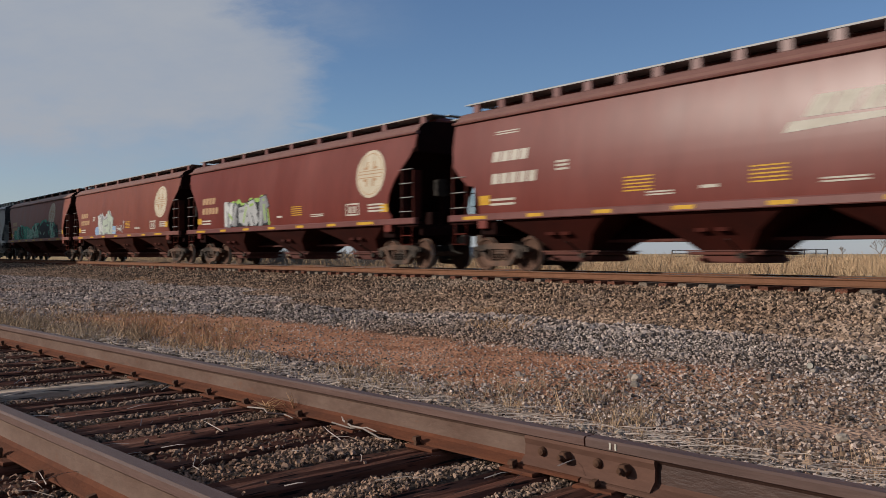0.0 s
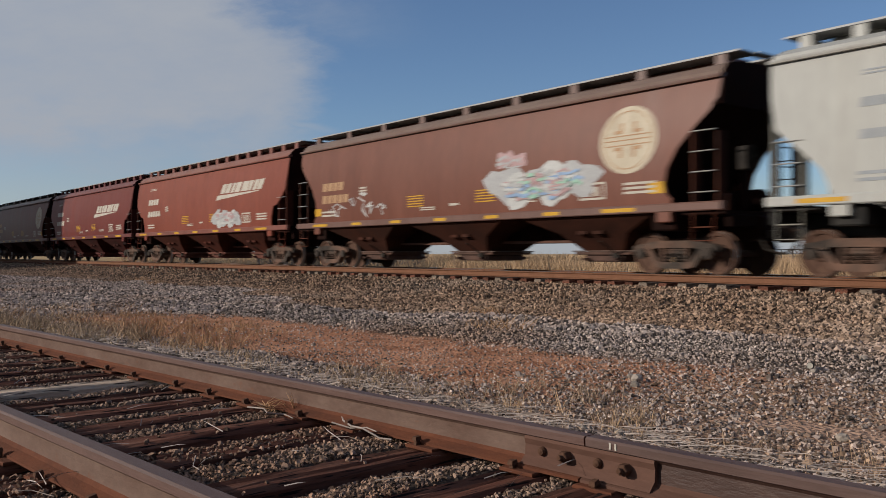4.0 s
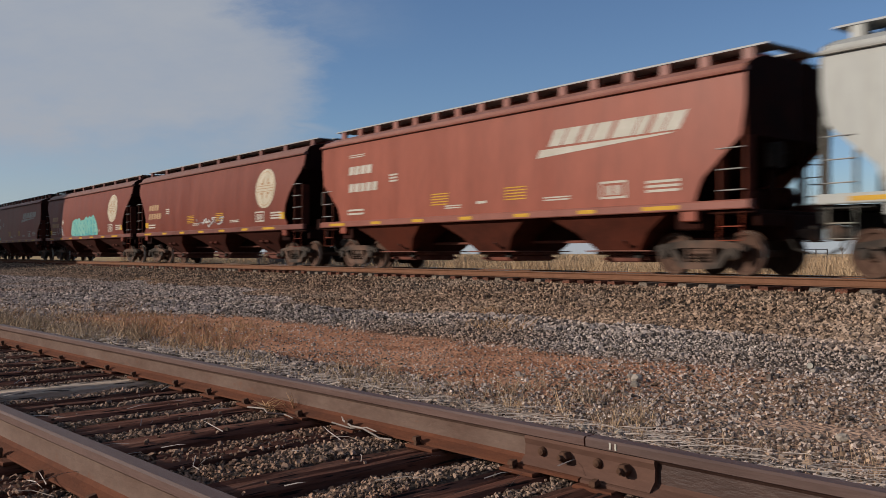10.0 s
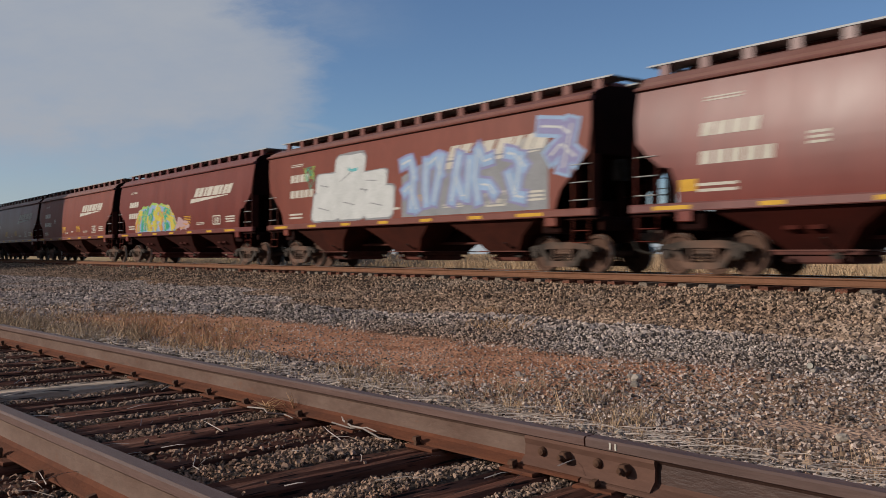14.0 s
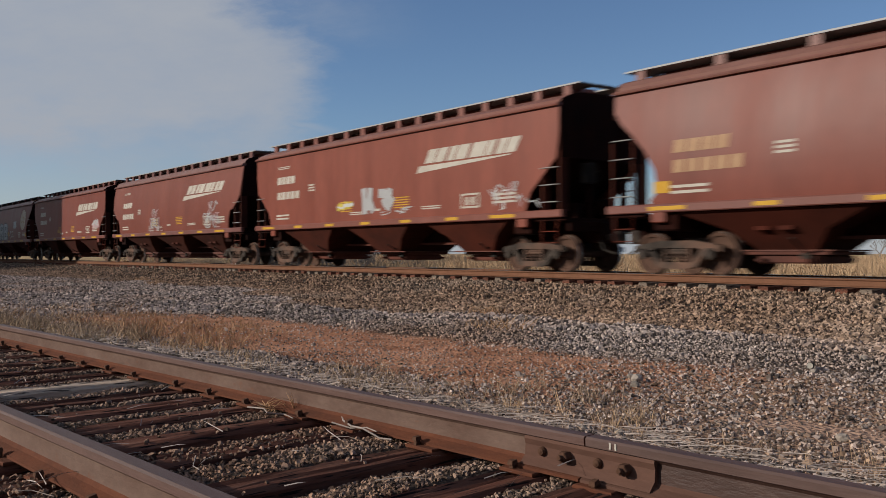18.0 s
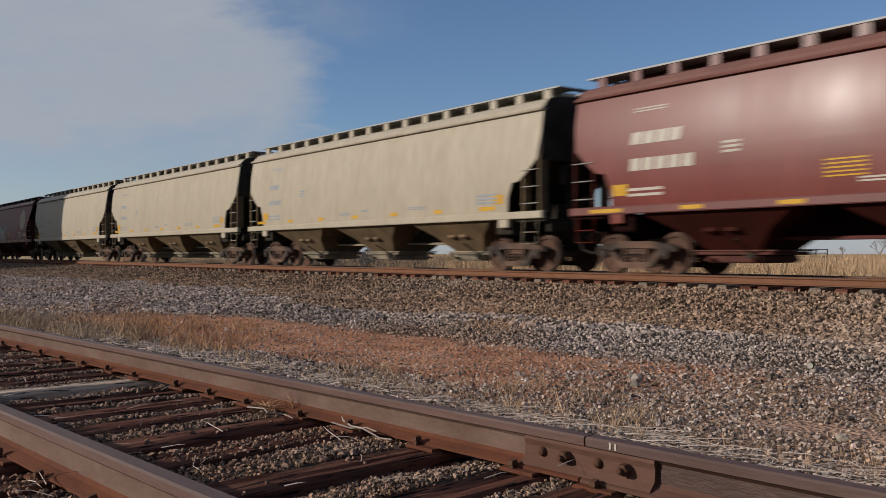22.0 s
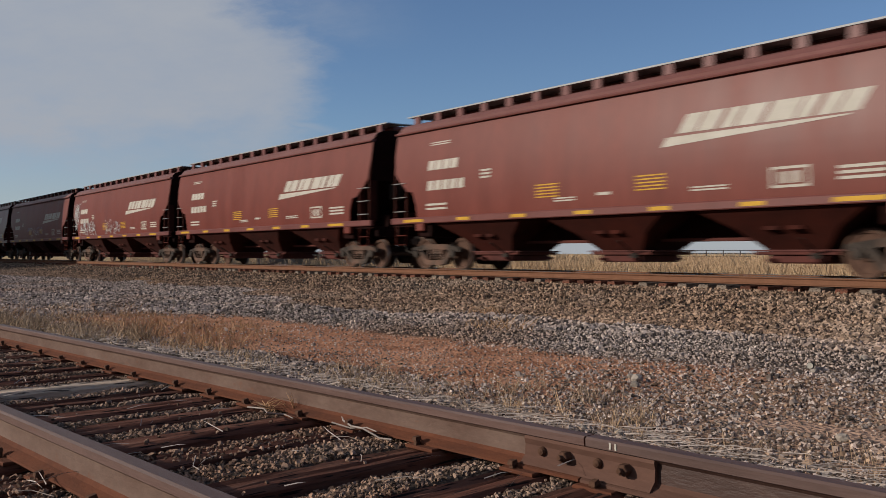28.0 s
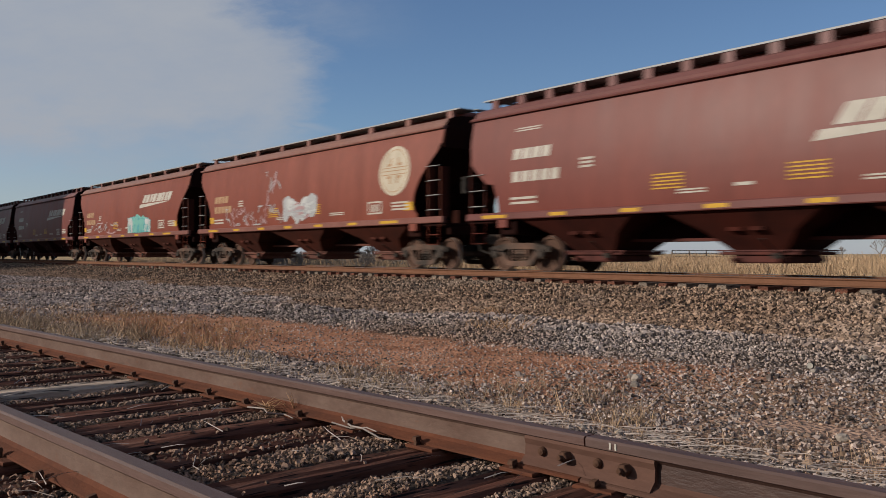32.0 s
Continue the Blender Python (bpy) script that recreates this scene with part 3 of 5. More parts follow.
def stones(name, places, sizes, material, label):
    """Loose stones: each a jagged lump of its own size and turn."""
    rng = np.random.default_rng(abs(hash(len(places))) % 1000 + 5)
    base = np.array([(-1, -1, -1), (1, -1, -1), (1, 1, -1), (-1, 1, -1), (-1, -1, 1), (1, -1, 1), (1, 1, 1), (-1, 1, 1)]) * (0.68, 0.68, 0.54) * np.repeat([[1], [0.72]], 4, 0)
    quad = np.array([(3, 2, 1, 0), (4, 5, 6, 7), (0, 1, 5, 4), (1, 2, 6, 5), (2, 3, 7, 6), (3, 0, 4, 7)])
    n = len(places)
    v = np.repeat(base[None], n, 0) * rng.uniform(0.5, 1.25, (n, 8, 3))
    v *= rng.uniform(0.62, 1.3, (n, 1, 3))
    turn = rng.uniform(0, 2 * np.pi, n)
    q = np.stack([np.cos(turn), rng.normal(0, 0.36, n), rng.normal(0, 0.36, n), np.sin(turn)], 1)
    q /= np.linalg.norm(q, axis=1, keepdims=True)
    w, x, y, z = q.T
    R = np.stack([np.stack([1 - 2 * (y * y + z * z), 2 * (x * y - z * w), 2 * (x * z + y * w)], 1),
                  np.stack([2 * (x * y + z * w), 1 - 2 * (x * x + z * z), 2 * (y * z - x * w)], 1),
                  np.stack([2 * (x * z - y * w), 2 * (y * z + x * w), 1 - 2 * (x * x + y * y)], 1)], 1)
    v = np.einsum("nij,nkj->nki", R, v) * np.asarray(sizes)[:, None, None] + np.asarray(places)[:, None, :]
    f = (quad[None] + 8 * np.arange(n)[:, None, None]).reshape(-1, 4)
    me = bpy.data.meshes.new(name)
    me.vertices.add(n * 8)
    me.vertices.foreach_set("co", v.reshape(-1).astype(np.float32))
    me.loops.add(len(f) * 4)
    me.loops.foreach_set("vertex_index", f.reshape(-1).astype(np.int32))
    me.polygons.add(len(f))
    me.polygons.foreach_set("loop_start", np.arange(0, len(f) * 4, 4, dtype=np.int32))
    me.polygons.foreach_set("use_smooth", [False] * len(f))
    me.update(calc_edges=True)
    me.materials.append(material)
    return tagged(new(name, me), label, "gravel", kind="stuff")


def gravel():
    rng = np.random.default_rng(11)
    # siding bed, between and beside the ties
    pts, size = [], []
    for s, a in zip(1.0 - 15.0 * rng.random(112000) ** 1.35, rng.uniform(0.3, 3.45, 112000)):
        p = sid(s, a)
        r = rng.uniform(0.007, 0.0152) * (1.6 if rng.random() < 0.04 else 1) * (1 - 0.045 * min(0, s + 5))
        base = ground_z(p.x, p.y)
        if abs(a - A_MID) < 1.3 and min(abs(s - q) for q in PLACES) < 0.125:
            if rng.random() > 0.02 + 0.35 * (abs(s + 3.59) < 0.125) + 0.3 * (noise.noise((p.x * 2.2, p.y * 2.2, 9)) > 0.42) or abs(s + 6.06) < 0.125:
                continue
            base = Z_SID - 0.182
        elif abs(a - A_MID) > 1.3:
            base += 0.004
        pts.append((p.x, p.y, base + r * 0.35))
        size.append(r)
    stones("siding_gravel", pts, size, M["ballastdark"], "dark ballast stones between the siding ties")
    pts, size, tan = [], [], ([], [])
    n = 0
    while n < 122000:
        y = 3.0 + 12.95 * rng.random()
        x = -rng.uniform(0.4 * y, 5.4 * y + 4)
        d = math.hypot(x, y)
        if rng.random() > min(1.0, 7.0 / d) ** 1.45:
            continue
        a = -0.09434 * x + 0.99554 * y
        if a < 3.1:
            continue
        bare = noise.noise((x * 0.28 + 5, y * 0.5, 2)) + 0.5 * noise.noise((x * 1.1, y * 1.1, 4))
        band = smooth(a + 0.8 * bare, 4.3, 4.9) * smooth(a + 0.8 * bare, 7.5, 6.8) * smooth(x + 2.0 * bare, -18, -13) * smooth(x + 2.0 * bare, -3.2, -5.2)
        patch = smooth(a, 4.72, 4.95) * smooth(a, 5.35, 5.15) * smooth(x, -3.7, -2.9)
        loose = 0.4 * smooth(a + bare, 8.0, 6.8) * smooth(x, -7, -4.5)
        dirt = max(band, patch, loose, 0.8 * smooth(bare, 0.4, 0.6) * smooth(a, 9.5, 7.5))
        if rng.random() < dirt * 0.985:
            n += 0.15
            if rng.random() > (0.06 if patch > 0.4 else 0.2):
                continue
            r = rng.uniform(0.006, 0.016)
        else:
            r = (0.007 + 0.0155 * rng.random() ** 2) * (1.7 if rng.random() < 0.03 else 1) * (0.72 + 0.046 * d)
            if a + bare > 9.0 or x < -15:
                r = rng.uniform(0.026, 0.05)
        n += 1
        heap = tan if a + 1.2 * bare > 9.7 + 3.5 * smooth(x, -14, -26) or (a < 7 and x > -7 and rng.random() < 0.32) else (pts, size)
        heap[0].append((x, y, ground_z(x, y) + r * rng.uniform(0.15, 0.4 + 0.4 * smooth(d, 8, 14))))
        heap[1].append(r)
    stones("bank_gravel", tan[0], tan[1], M["ballast"], "tan crushed stone on the main line's bank")
    stones("track_gravel", pts, size, M["ballastgrey"], "grey crushed stone and pebbles between the tracks")


gravel()


def blades(name, specs, material, label, category):
    """Thin bent blades: each spec is root, tip, width."""
    v, f = [], []
    for p, q, w in specs:
        p, q = Vector(p), Vector(q)
        side = (q - p).cross(Vector((random.uniform(-1, 1), random.uniform(-1, 1), 0.4)))
        if side.length < 1e-6:
            continue
        side = side.normalized() * w / 2
        mid = p.lerp(q, 0.55) + Vector((random.uniform(-1, 1), random.uniform(-1, 1), 0.6)) * (q - p).length * 0.07
        i = len(v)
        v += [p - side, p + side, mid + side * 0.8, mid - side * 0.8, q]
        f += [(i, i + 1, i + 2, i + 3), (i + 3, i + 2, i + 4)]
    me = bpy.data.meshes.new(name)
    me.from_pydata(v, [], f)
    me.materials.append(material)
    return tagged(new(name, me), label, category, kind="stuff")


def weeds():
    R = random.Random(5)
    U = R.uniform

    def tuft(x, y, n, h, spread, lean=0.35, w=0.006):
        out = []
        for _ in range(n):
            px, py = x + R.gauss(0, spread), y + R.gauss(0, spread)
            p = (px, py, ground_z(px, py) - 0.01)
            hh = h * U(0.5, 1.1)
            out.append((p, (px + R.gauss(0, lean) * hh, py + R.gauss(0, lean) * hh, p[2] + hh), w * U(0.7, 1.3)))
        return out
    # field beyond the main line
    sp = []
    for _ in range(80000):
        y = YC + 3.0 + (9 * R.random() if R.random() < 0.3 else 10 + 32 * R.random() ** 1.3)
        x = -U(0.3 * y, 1.3 * y) if R.random() < 0.8 else -U(1.2 * y, 3.2 * y)
        tall = U(0.2, 0.5) if y < YC + 12 else U(0.75, 1.3)
        sp += tuft(x, y, 1, tall * U(0.75, 1.2), 0.02, 0.36, 0.009 + 0.0003 * y)
    for _ in range(16000):
        y = YC + 40 + 110 * R.random() ** 1.4
        x = -U(0.3 * y, 2.2 * y)
        sp += tuft(x, y, 1, U(0.9, 1.45), 0.02, 0.3, U(0.03, 0.06) + 0.0003 * y)
    blades("field_grass", sp, M["straw"], "tall dry golden grass in the field beyond the track", "grass")
    # strip along the far side of the siding
    sp, rs, st, gs = [], [], [], []
    for _ in range(240):
        s = -U(1.5, 26)
        a = U(3.8 if s > -9 else 3.3, 4.5)
        p = sid(s, a)
        sp += tuft(p.x, p.y, R.randint(5, 12), U(0.06, 0.2), 0.05, 0.4, 0.003 + 0.0003 * abs(s))
    for _ in range(420):
        s = -U(9.5, 36)
        a = U(3.4, 4.4 - (max(s, -17) + 9.5) * 0.22)
        p = sid(s, a)
        sp += tuft(p.x, p.y, R.randint(6, 14), U(0.08, 0.2), 0.12, 0.6, 0.006)
    for _ in range(260):
        s = -U(8, 17)
        a = U(4.3, 5.0 - (s + 8) * 0.25)
        p = sid(s, a)
        rs += tuft(p.x, p.y, R.randint(4, 11), U(0.08, 0.2), 0.1, 0.6, 0.006)
    for x, y in ((-8.97, 7.78), (-28.1, 9.95), (-11.0, 9.3), (-33.0, 11.3)):
        for _ in range(4):
            rs += tuft(x + R.gauss(0, 0.2), y + R.gauss(0, 0.15), 24, U(0.12, 0.25), 0.14, 0.6, 0.007)
    for k in range(10):
        px, py = U(-4.6, -4.32), U(2.16, 2.36)
        for _ in range(9):
            an = U(0, 6.28)
            z0 = Z_SID - 0.17 + U(0, 0.03)
            le = U(0.04, 0.13)
            rs.append(((px, py, z0), (px + le * math.cos(an), py + le * math.sin(an), z0 + U(0, 0.05)), 0.004))
    for _ in range(9):
        rs.append(((-4.36, 2.3, Z_SID - 0.17), (-4.36 + U(-0.06, 0.06), 2.3 + U(-0.06, 0.02), Z_SID - U(0.02, 0.08)), 0.004))
    for s, a in ((-6.3, 4.55), (-5.9, 4.7), (-5.3, 4.5), (-4.8, 4.6), (-3.15, 4.57), (-3.3, 4.5), (-7.4, 4.4), (-2.2, 4.2)):
        p = sid(s, a)
        gs += tuft(p.x, p.y, 30, U(0.09, 0.19), 0.07, 0.6, 0.0035)
    for _ in range(105):
        s = -U(9.3, 22)
        p = sid(s, U(3.3, 4.5))
        gs += tuft(p.x, p.y, R.randint(30, 60), U(0.1, 0.27), 0.07, 0.45, 0.004 + 0.0002 * abs(s))
    for x, y in ((-5.35, 3.25), (-5.2, 3.45), (-5.0, 3.5), (-4.7, 4.15), (-4.73, 4.5), (-4.15, 4.43), (-6.6, 3.1)):
        gs += tuft(x, y, 55, U(0.12, 0.22), 0.09, 0.5, 0.004)
    for _ in range(34):
        x, y = -U(9.3, 12.5), U(3.7, 5.2)
        rs += tuft(x, y, R.randint(12, 26), U(0.1, 0.24), 0.1, 0.5, 0.005)
    blades("grey_grass", gs, M["greystraw"], "bleached grey grass tufts beside the siding rail", "grass")
    blades("siding_grass", sp, M["straw"], "dry straw-coloured grass tufts along the siding", "grass")
    blades("rust_weeds", rs, M["rustgrass"], "rust-brown dead weeds in the gravel", "weeds")
    for _ in range(1500):
        s, a = 1.0 - 12 * R.random() ** 1.6, R.gauss(3.5, 0.22)
        if a < 2.95:
            continue
        p = sid(s, a)
        an = R.gauss(0, 0.35)
        le = U(0.08, 0.4)
        d = SD * math.cos(an) * le + SN * math.sin(an) * le
        z0 = ground_z(p.x, p.y) + U(0.015, 0.07)
        st.append(((p.x, p.y, z0), (p.x + d.x, p.y + d.y, z0 + U(-0.02, 0.04)), U(0.002, 0.005)))
    for _ in range(120):
        s, a = -U(0.5, 8), U(1.4, 2.6)
        p = sid(s, a)
        an = U(0, 6.28)
        le = U(0.05, 0.22)
        z0 = ground_z(p.x, p.y) + U(0.03, 0.09)
        st.append(((p.x, p.y, z0), (p.x + le * math.cos(an), p.y + le * math.sin(an), z0 + U(-0.01, 0.03)), U(0.003, 0.006)))
    for _ in range(160):
        s, a = -U(2.0, 4.2), U(0.5, 1.15)
        p = sid(s, a)
        an = U(0, 6.28)
        le = U(0.08, 0.3)
        z0 = ground_z(p.x, p.y) + U(0.02, 0.08)
        st.append(((p.x, p.y, z0), (p.x + le * math.cos(an), p.y + le * math.sin(an), z0 + U(-0.01, 0.04)), U(0.003, 0.006)))
    blades("dead_stalks", st, M["stalk"], "bleached dead stalks lying along the rail", "dead stalks")


weeds()


def loose_things():
    """Dry branches between the rails and a few larger rocks."""
    R = random.Random(8)

    def branch(pts, z, r):
        bm = bmesh.new()
        n = len(pts)
        tube(bm, [(x + R.uniform(-0.012, 0.012), y + R.uniform(-0.02, 0.02), z + R.uniform(-0.01, 0.03)) for x, y in pts], [0.6 * r * (1 - 0.5 * k / n) for k in range(n)], 6)
        o = part("dead_branch", bm, M["stalk"], None)
        tagged(o, "bleached crooked dead branch lying between the rails", "branch", "dead branches")
    for pts, r in BRANCHES:
        branch(pts, 0.35, r)
    for k, (x, y, r) in enumerate(ROCKS):
        bm = bmesh.new()
        bmesh.ops.create_icosphere(bm, subdivisions=2, radius=r)
        for v in bm.verts:
            v.co *= 0.62 * (1 + 0.35 * noise.noise(v.co * (1.6 / r) + Vector((k * 7, 0, 0))))
            v.co.z *= 0.75
            v.co += Vector((x, y, ground_z(x, y) + r * 0.3))
        o = part("rock", bm, M["rock"], None)
        tagged(o, "pale loose rock lying on the gravel", "rock", "loose rocks")


def tin_can(x, y):
    """A small can on its side, its lid towards the eye."""
    can = new("tin_can")
    z = ground_z(x, y) + 0.036
    ax = Vector((0.42, -0.9, 0.12)).normalized()
    u = ax.cross(Vector((0, 0, 1))).normalized()
    v = u.cross(ax)
    ring = lambda r, d: [Vector((x, y, z)) + ax * d + u * (0.8 * r * math.cos(k * math.pi / 9)) + v * (0.8 * r * math.sin(k * math.pi / 9)) for k in range(18)]
    bm = bmesh.new()
    loft(bm, [ring(0.03, -0.09), ring(0.034, -0.085), ring(0.034, 0.03), ring(0.036, 0.033), ring(0.036, 0.04)])
    part("body", bm, M["steel"], can, "dark rusted can body")
    bm = bmesh.new()
    loft(bm, [ring(0.033, 0.041), ring(0.031, 0.046), ring(0.026, 0.046), ring(0.025, 0.043)])
    part("lid", bm, M["white"], can, "white can lid")
    tagged(can, "small dark can with a white lid lying on the gravel", "can")


tin_can(-4.18, 7.16)

BRANCHES = [
    ([(-4.61, 2.12), (-4.56, 2.17), (-4.42, 2.15), (-4.31, 2.11), (-4.3, 2.19), (-4.2, 2.2), (-4.11, 2.14)], 0.008),
    ([(-4.04, 2.41), (-3.9, 2.33), (-3.7, 2.26), (-3.58, 2.24), (-3.48, 2.29), (-3.41, 2.29)], 0.01),
    ([(-3.84, 2.22), (-3.72, 2.27), (-3.62, 2.3), (-3.5, 2.27)], 0.007),
    ([(-3.35, 1.33), (-3.4, 1.36), (-3.52, 1.42)], 0.004),
    ([(-7.33, 2.05), (-7.4, 2.13), (-7.46, 2.2), (-7.6, 2.16)], 0.009),
]
ROCKS = [(-4.05, 7.0, 0.05), (-4.2, 8.1, 0.06), (-4.6, 5.4, 0.08), (-4.45, 5.2, 0.06), (-2.9, 3.55, 0.04), (-3.2, 3.62, 0.05), (-3.35, 3.5, 0.035), (-2.5, 4.6, 0.06), (-4.6, 3.7, 0.04), (-6.5, 4.0, 0.045), (-4.75, 5.5, 0.05)]
loose_things()

# ---- hopper cars ----
# Three builds: round (bulging sides, round end cut-outs), flat (flat sides, slanting cut-outs), stepped (bulging sides, angled cut-outs).
BUILD = {
    "round": dict(half=8.85, truck=7.4, bay=5.0, baytop=2.15, curve=0.053,
                  cut=[(4.03, 8.85), (3.62, 8.8), (3.37, 8.6), (3.07, 8.25), (2.68, 7.86), (2.27, 7.6), (1.93, 7.52), (1.72, 7.58), (1.62, 7.7)]),
    "flat": dict(half=8.3, truck=6.85, bay=4.5, baytop=1.85, curve=0.004,
                 cut=[(4.03, 8.3), (3.4, 8.3), (2.79, 8.2), (2.4, 7.75), (2.0, 7.3), (1.75, 7.18), (1.5, 7.1)]),
    "stepped": dict(half=8.3, truck=6.85, bay=4.5, baytop=1.85, curve=0.053,
                    cut=[(4.03, 8.3), (3.4, 8.3), (2.86, 8.22), (2.55, 7.9), (2.3, 7.55), (2.27, 7.3), (1.9, 7.14), (1.6, 7.1), (1.5, 7.1)]),
}


def half_width(kind, z):
    return 1.59 - BUILD[kind]["curve"] * (z - 2.2) ** 2


def cut_at(kind, z):
    c = BUILD[kind]["cut"]
    for (z1, x1), (z0, x0) in zip(c, c[1:]):
        if z >= z0:
            return x0 + (x1 - x0) * min(1, (z - z0) / (z1 - z0))
    return c[-1][1]


def conform(kind, x, z, lift):
    """A point on the near side sheet, raised by lift."""
    return (x, -half_width(kind, z) - lift, z)


def patch(bm, kind, x0, x1, z0, z1, lift=0.006, slant=0.0, mi=0, rows=3, z0r=None, z1r=None):
    """A painted quad on the side sheet; slant leans it to the right towards its top."""
    z0r, z1r = z0 if z0r is None else z0r, z1 if z1r is None else z1r
    vs = []
    for k in range(rows + 1):
        t = k / rows
        za, zb = z0 + (z1 - z0) * t, z0r + (z1r - z0r) * t
        vs.append((bm.verts.new(conform(kind, x0 + slant * (za - z0), za, lift)), bm.verts.new(conform(kind, x1 + slant * (zb - z0), zb, lift))))
    for a, b in zip(vs, vs[1:]):
        bm.faces.new((a[0], a[1], b[1], b[0])).material_index = mi


def blob(bm, kind, cx, cz, rx, rz, lift, rng, mi=0, n=18, power=3.0, wob=0.12, turn=0.0):
    """A rounded painted shape on the side sheet."""
    radii = []
    ph, k = rng.uniform(0, 6.28), rng.choice((2, 3, 4))
    for i in range(n):
        a = 2 * math.pi * i / n
        q = (abs(math.cos(a)) ** power + abs(math.sin(a)) ** power) ** (-1 / power)
        radii.append(q * (1 + wob * math.sin(k * a + ph) + rng.uniform(-wob, wob) * 0.5))
    c = bm.verts.new(conform(kind, cx, cz, lift))
    prev = None
    for f in (0.33, 0.66, 1.0):
        ring = []
        for i in range(n):
            a = 2 * math.pi * i / n
            dx, dz = rx * radii[i] * f * math.cos(a), rz * radii[i] * f * math.sin(a)
            ring.append(bm.verts.new(conform(kind, cx + dx * math.cos(turn) + dz * 0.15, max(1.52, min(4.0, cz + dz + dx * math.sin(turn))), lift)))
        for i in range(n):
            j = (i + 1) % n
            if prev is None:
                bm.faces.new((c, ring[i], ring[j])).material_index = mi
            else:
                bm.faces.new((prev[i], ring[i], ring[j], prev[j])).material_index = mi
        prev = ring


def truck_parts(parent, x):
    """A three-piece truck at x under its car."""
    bm = bmesh.new()
    box(bm, x - 0.22, x + 0.22, -1.05, 1.05, 0.42, 0.72, bev=0.04)
    box(bm, x - 0.3, x + 0.3, -0.3, 0.3, 0.72, 0.82, bev=0.03)
    truck = part("truck", bm, M["truck"], parent, "dusty cast steel truck with four wheels")
    for y in (-1.0, 1.0):
        bm = bmesh.new()
        upper = [(-1.15, 0.62), (-0.95, 0.66), (-0.45, 0.74), (0.45, 0.74), (0.95, 0.66), (1.15, 0.62), (1.15, 0.5), (0.72, 0.52), (0.5, 0.58), (-0.5, 0.58), (-0.72, 0.52), (-1.15, 0.5)]
        prism(bm, [(x + a, z) for a, z in upper], y - 0.09, y + 0.09)
        lower = [(-0.78, 0.54), (-0.62, 0.54), (-0.4, 0.27), (0.4, 0.27), (0.62, 0.54), (0.78, 0.54), (0.52, 0.17), (0.3, 0.13), (-0.3, 0.13), (-0.52, 0.17)]
        prism(bm, [(x + a, z) for a, z in lower], y - 0.1, y + 0.1)
        for d in (-0.89, 0.89):
            box(bm, x + d - 0.16, x + d + 0.16, y - 0.11, y + 0.11, 0.5, 0.66, bev=0.03)
        for d in (-0.36, 0.3):
            box(bm, x + d, x + d + 0.06, y - 0.09, y + 0.09, 0.26, 0.6)
        bmesh.ops.recalc_face_normals(bm, faces=bm.faces)
        part("side_frame", bm, M["truck"], truck)
        bm = bmesh.new()
        for d in (-0.2, 0.0, 0.2):
            pts = [(x + d + 0.07 * math.cos(k * 1.05), y + 0.07 * math.sin(k * 1.05), 0.27 + 0.3 * k / 26) for k in range(27)]
            tube(bm, pts, 0.018, 4)
        part("spring", bm, M["truck"], truck)
    for d in (-0.89, 0.89):
        bm = bmesh.new()
        turned(bm, [(0.08, -1.12), (0.08, 1.12)], 12)
        for sgn in (-1, 1):
            prof = [(0.1, 0.6), (0.13, 0.66), (0.34, 0.685), (0.39, 0.665), (0.485, 0.66), (0.487, 0.69), (0.457, 0.70), (0.452, 0.795), (0.44, 0.8), (0.385, 0.795), (0.36, 0.755), (0.17, 0.73), (0.13, 0.79), (0.1, 0.79)]
            turned(bm, [(r, sgn * h) for r, h in prof], 40, mi=0)
            turned(bm, [(0.02, sgn * 1.1), (0.125, sgn * 1.1), (0.125, sgn * 1.16), (0.1, sgn * 1.175), (0.02, sgn * 1.178)], 16, mi=2)
            for k in range(3):
                a = k * 2.094
                turned(bm, [(0.018, sgn * 1.17), (0.018, sgn * 1.195), (0.008, sgn * 1.197)], 6, mi=2, centre=(0.07 * math.cos(a), 0, 0.07 * math.sin(a)))
        bmesh.ops.recalc_face_normals(bm, faces=bm.faces)
        for f in bm.faces:
            c = f.calc_center_median()
            rr = math.hypot(c.x, c.z)
            if 0.69 < abs(c.y) < 0.8 and rr > 0.44 and abs(f.normal.y) < 0.5:
                f.material_index = 1
        w = part("wheelset", bm, [M["wheel"], M["tread"], M["truck"]], truck, "rusty steel wheelset with polished treads")
        w.matrix_parent_inverse = Matrix.Translation((x + d, 0, 0.457))
    return truck


def tint(ob, c):
    ob.color = (*c, 1)


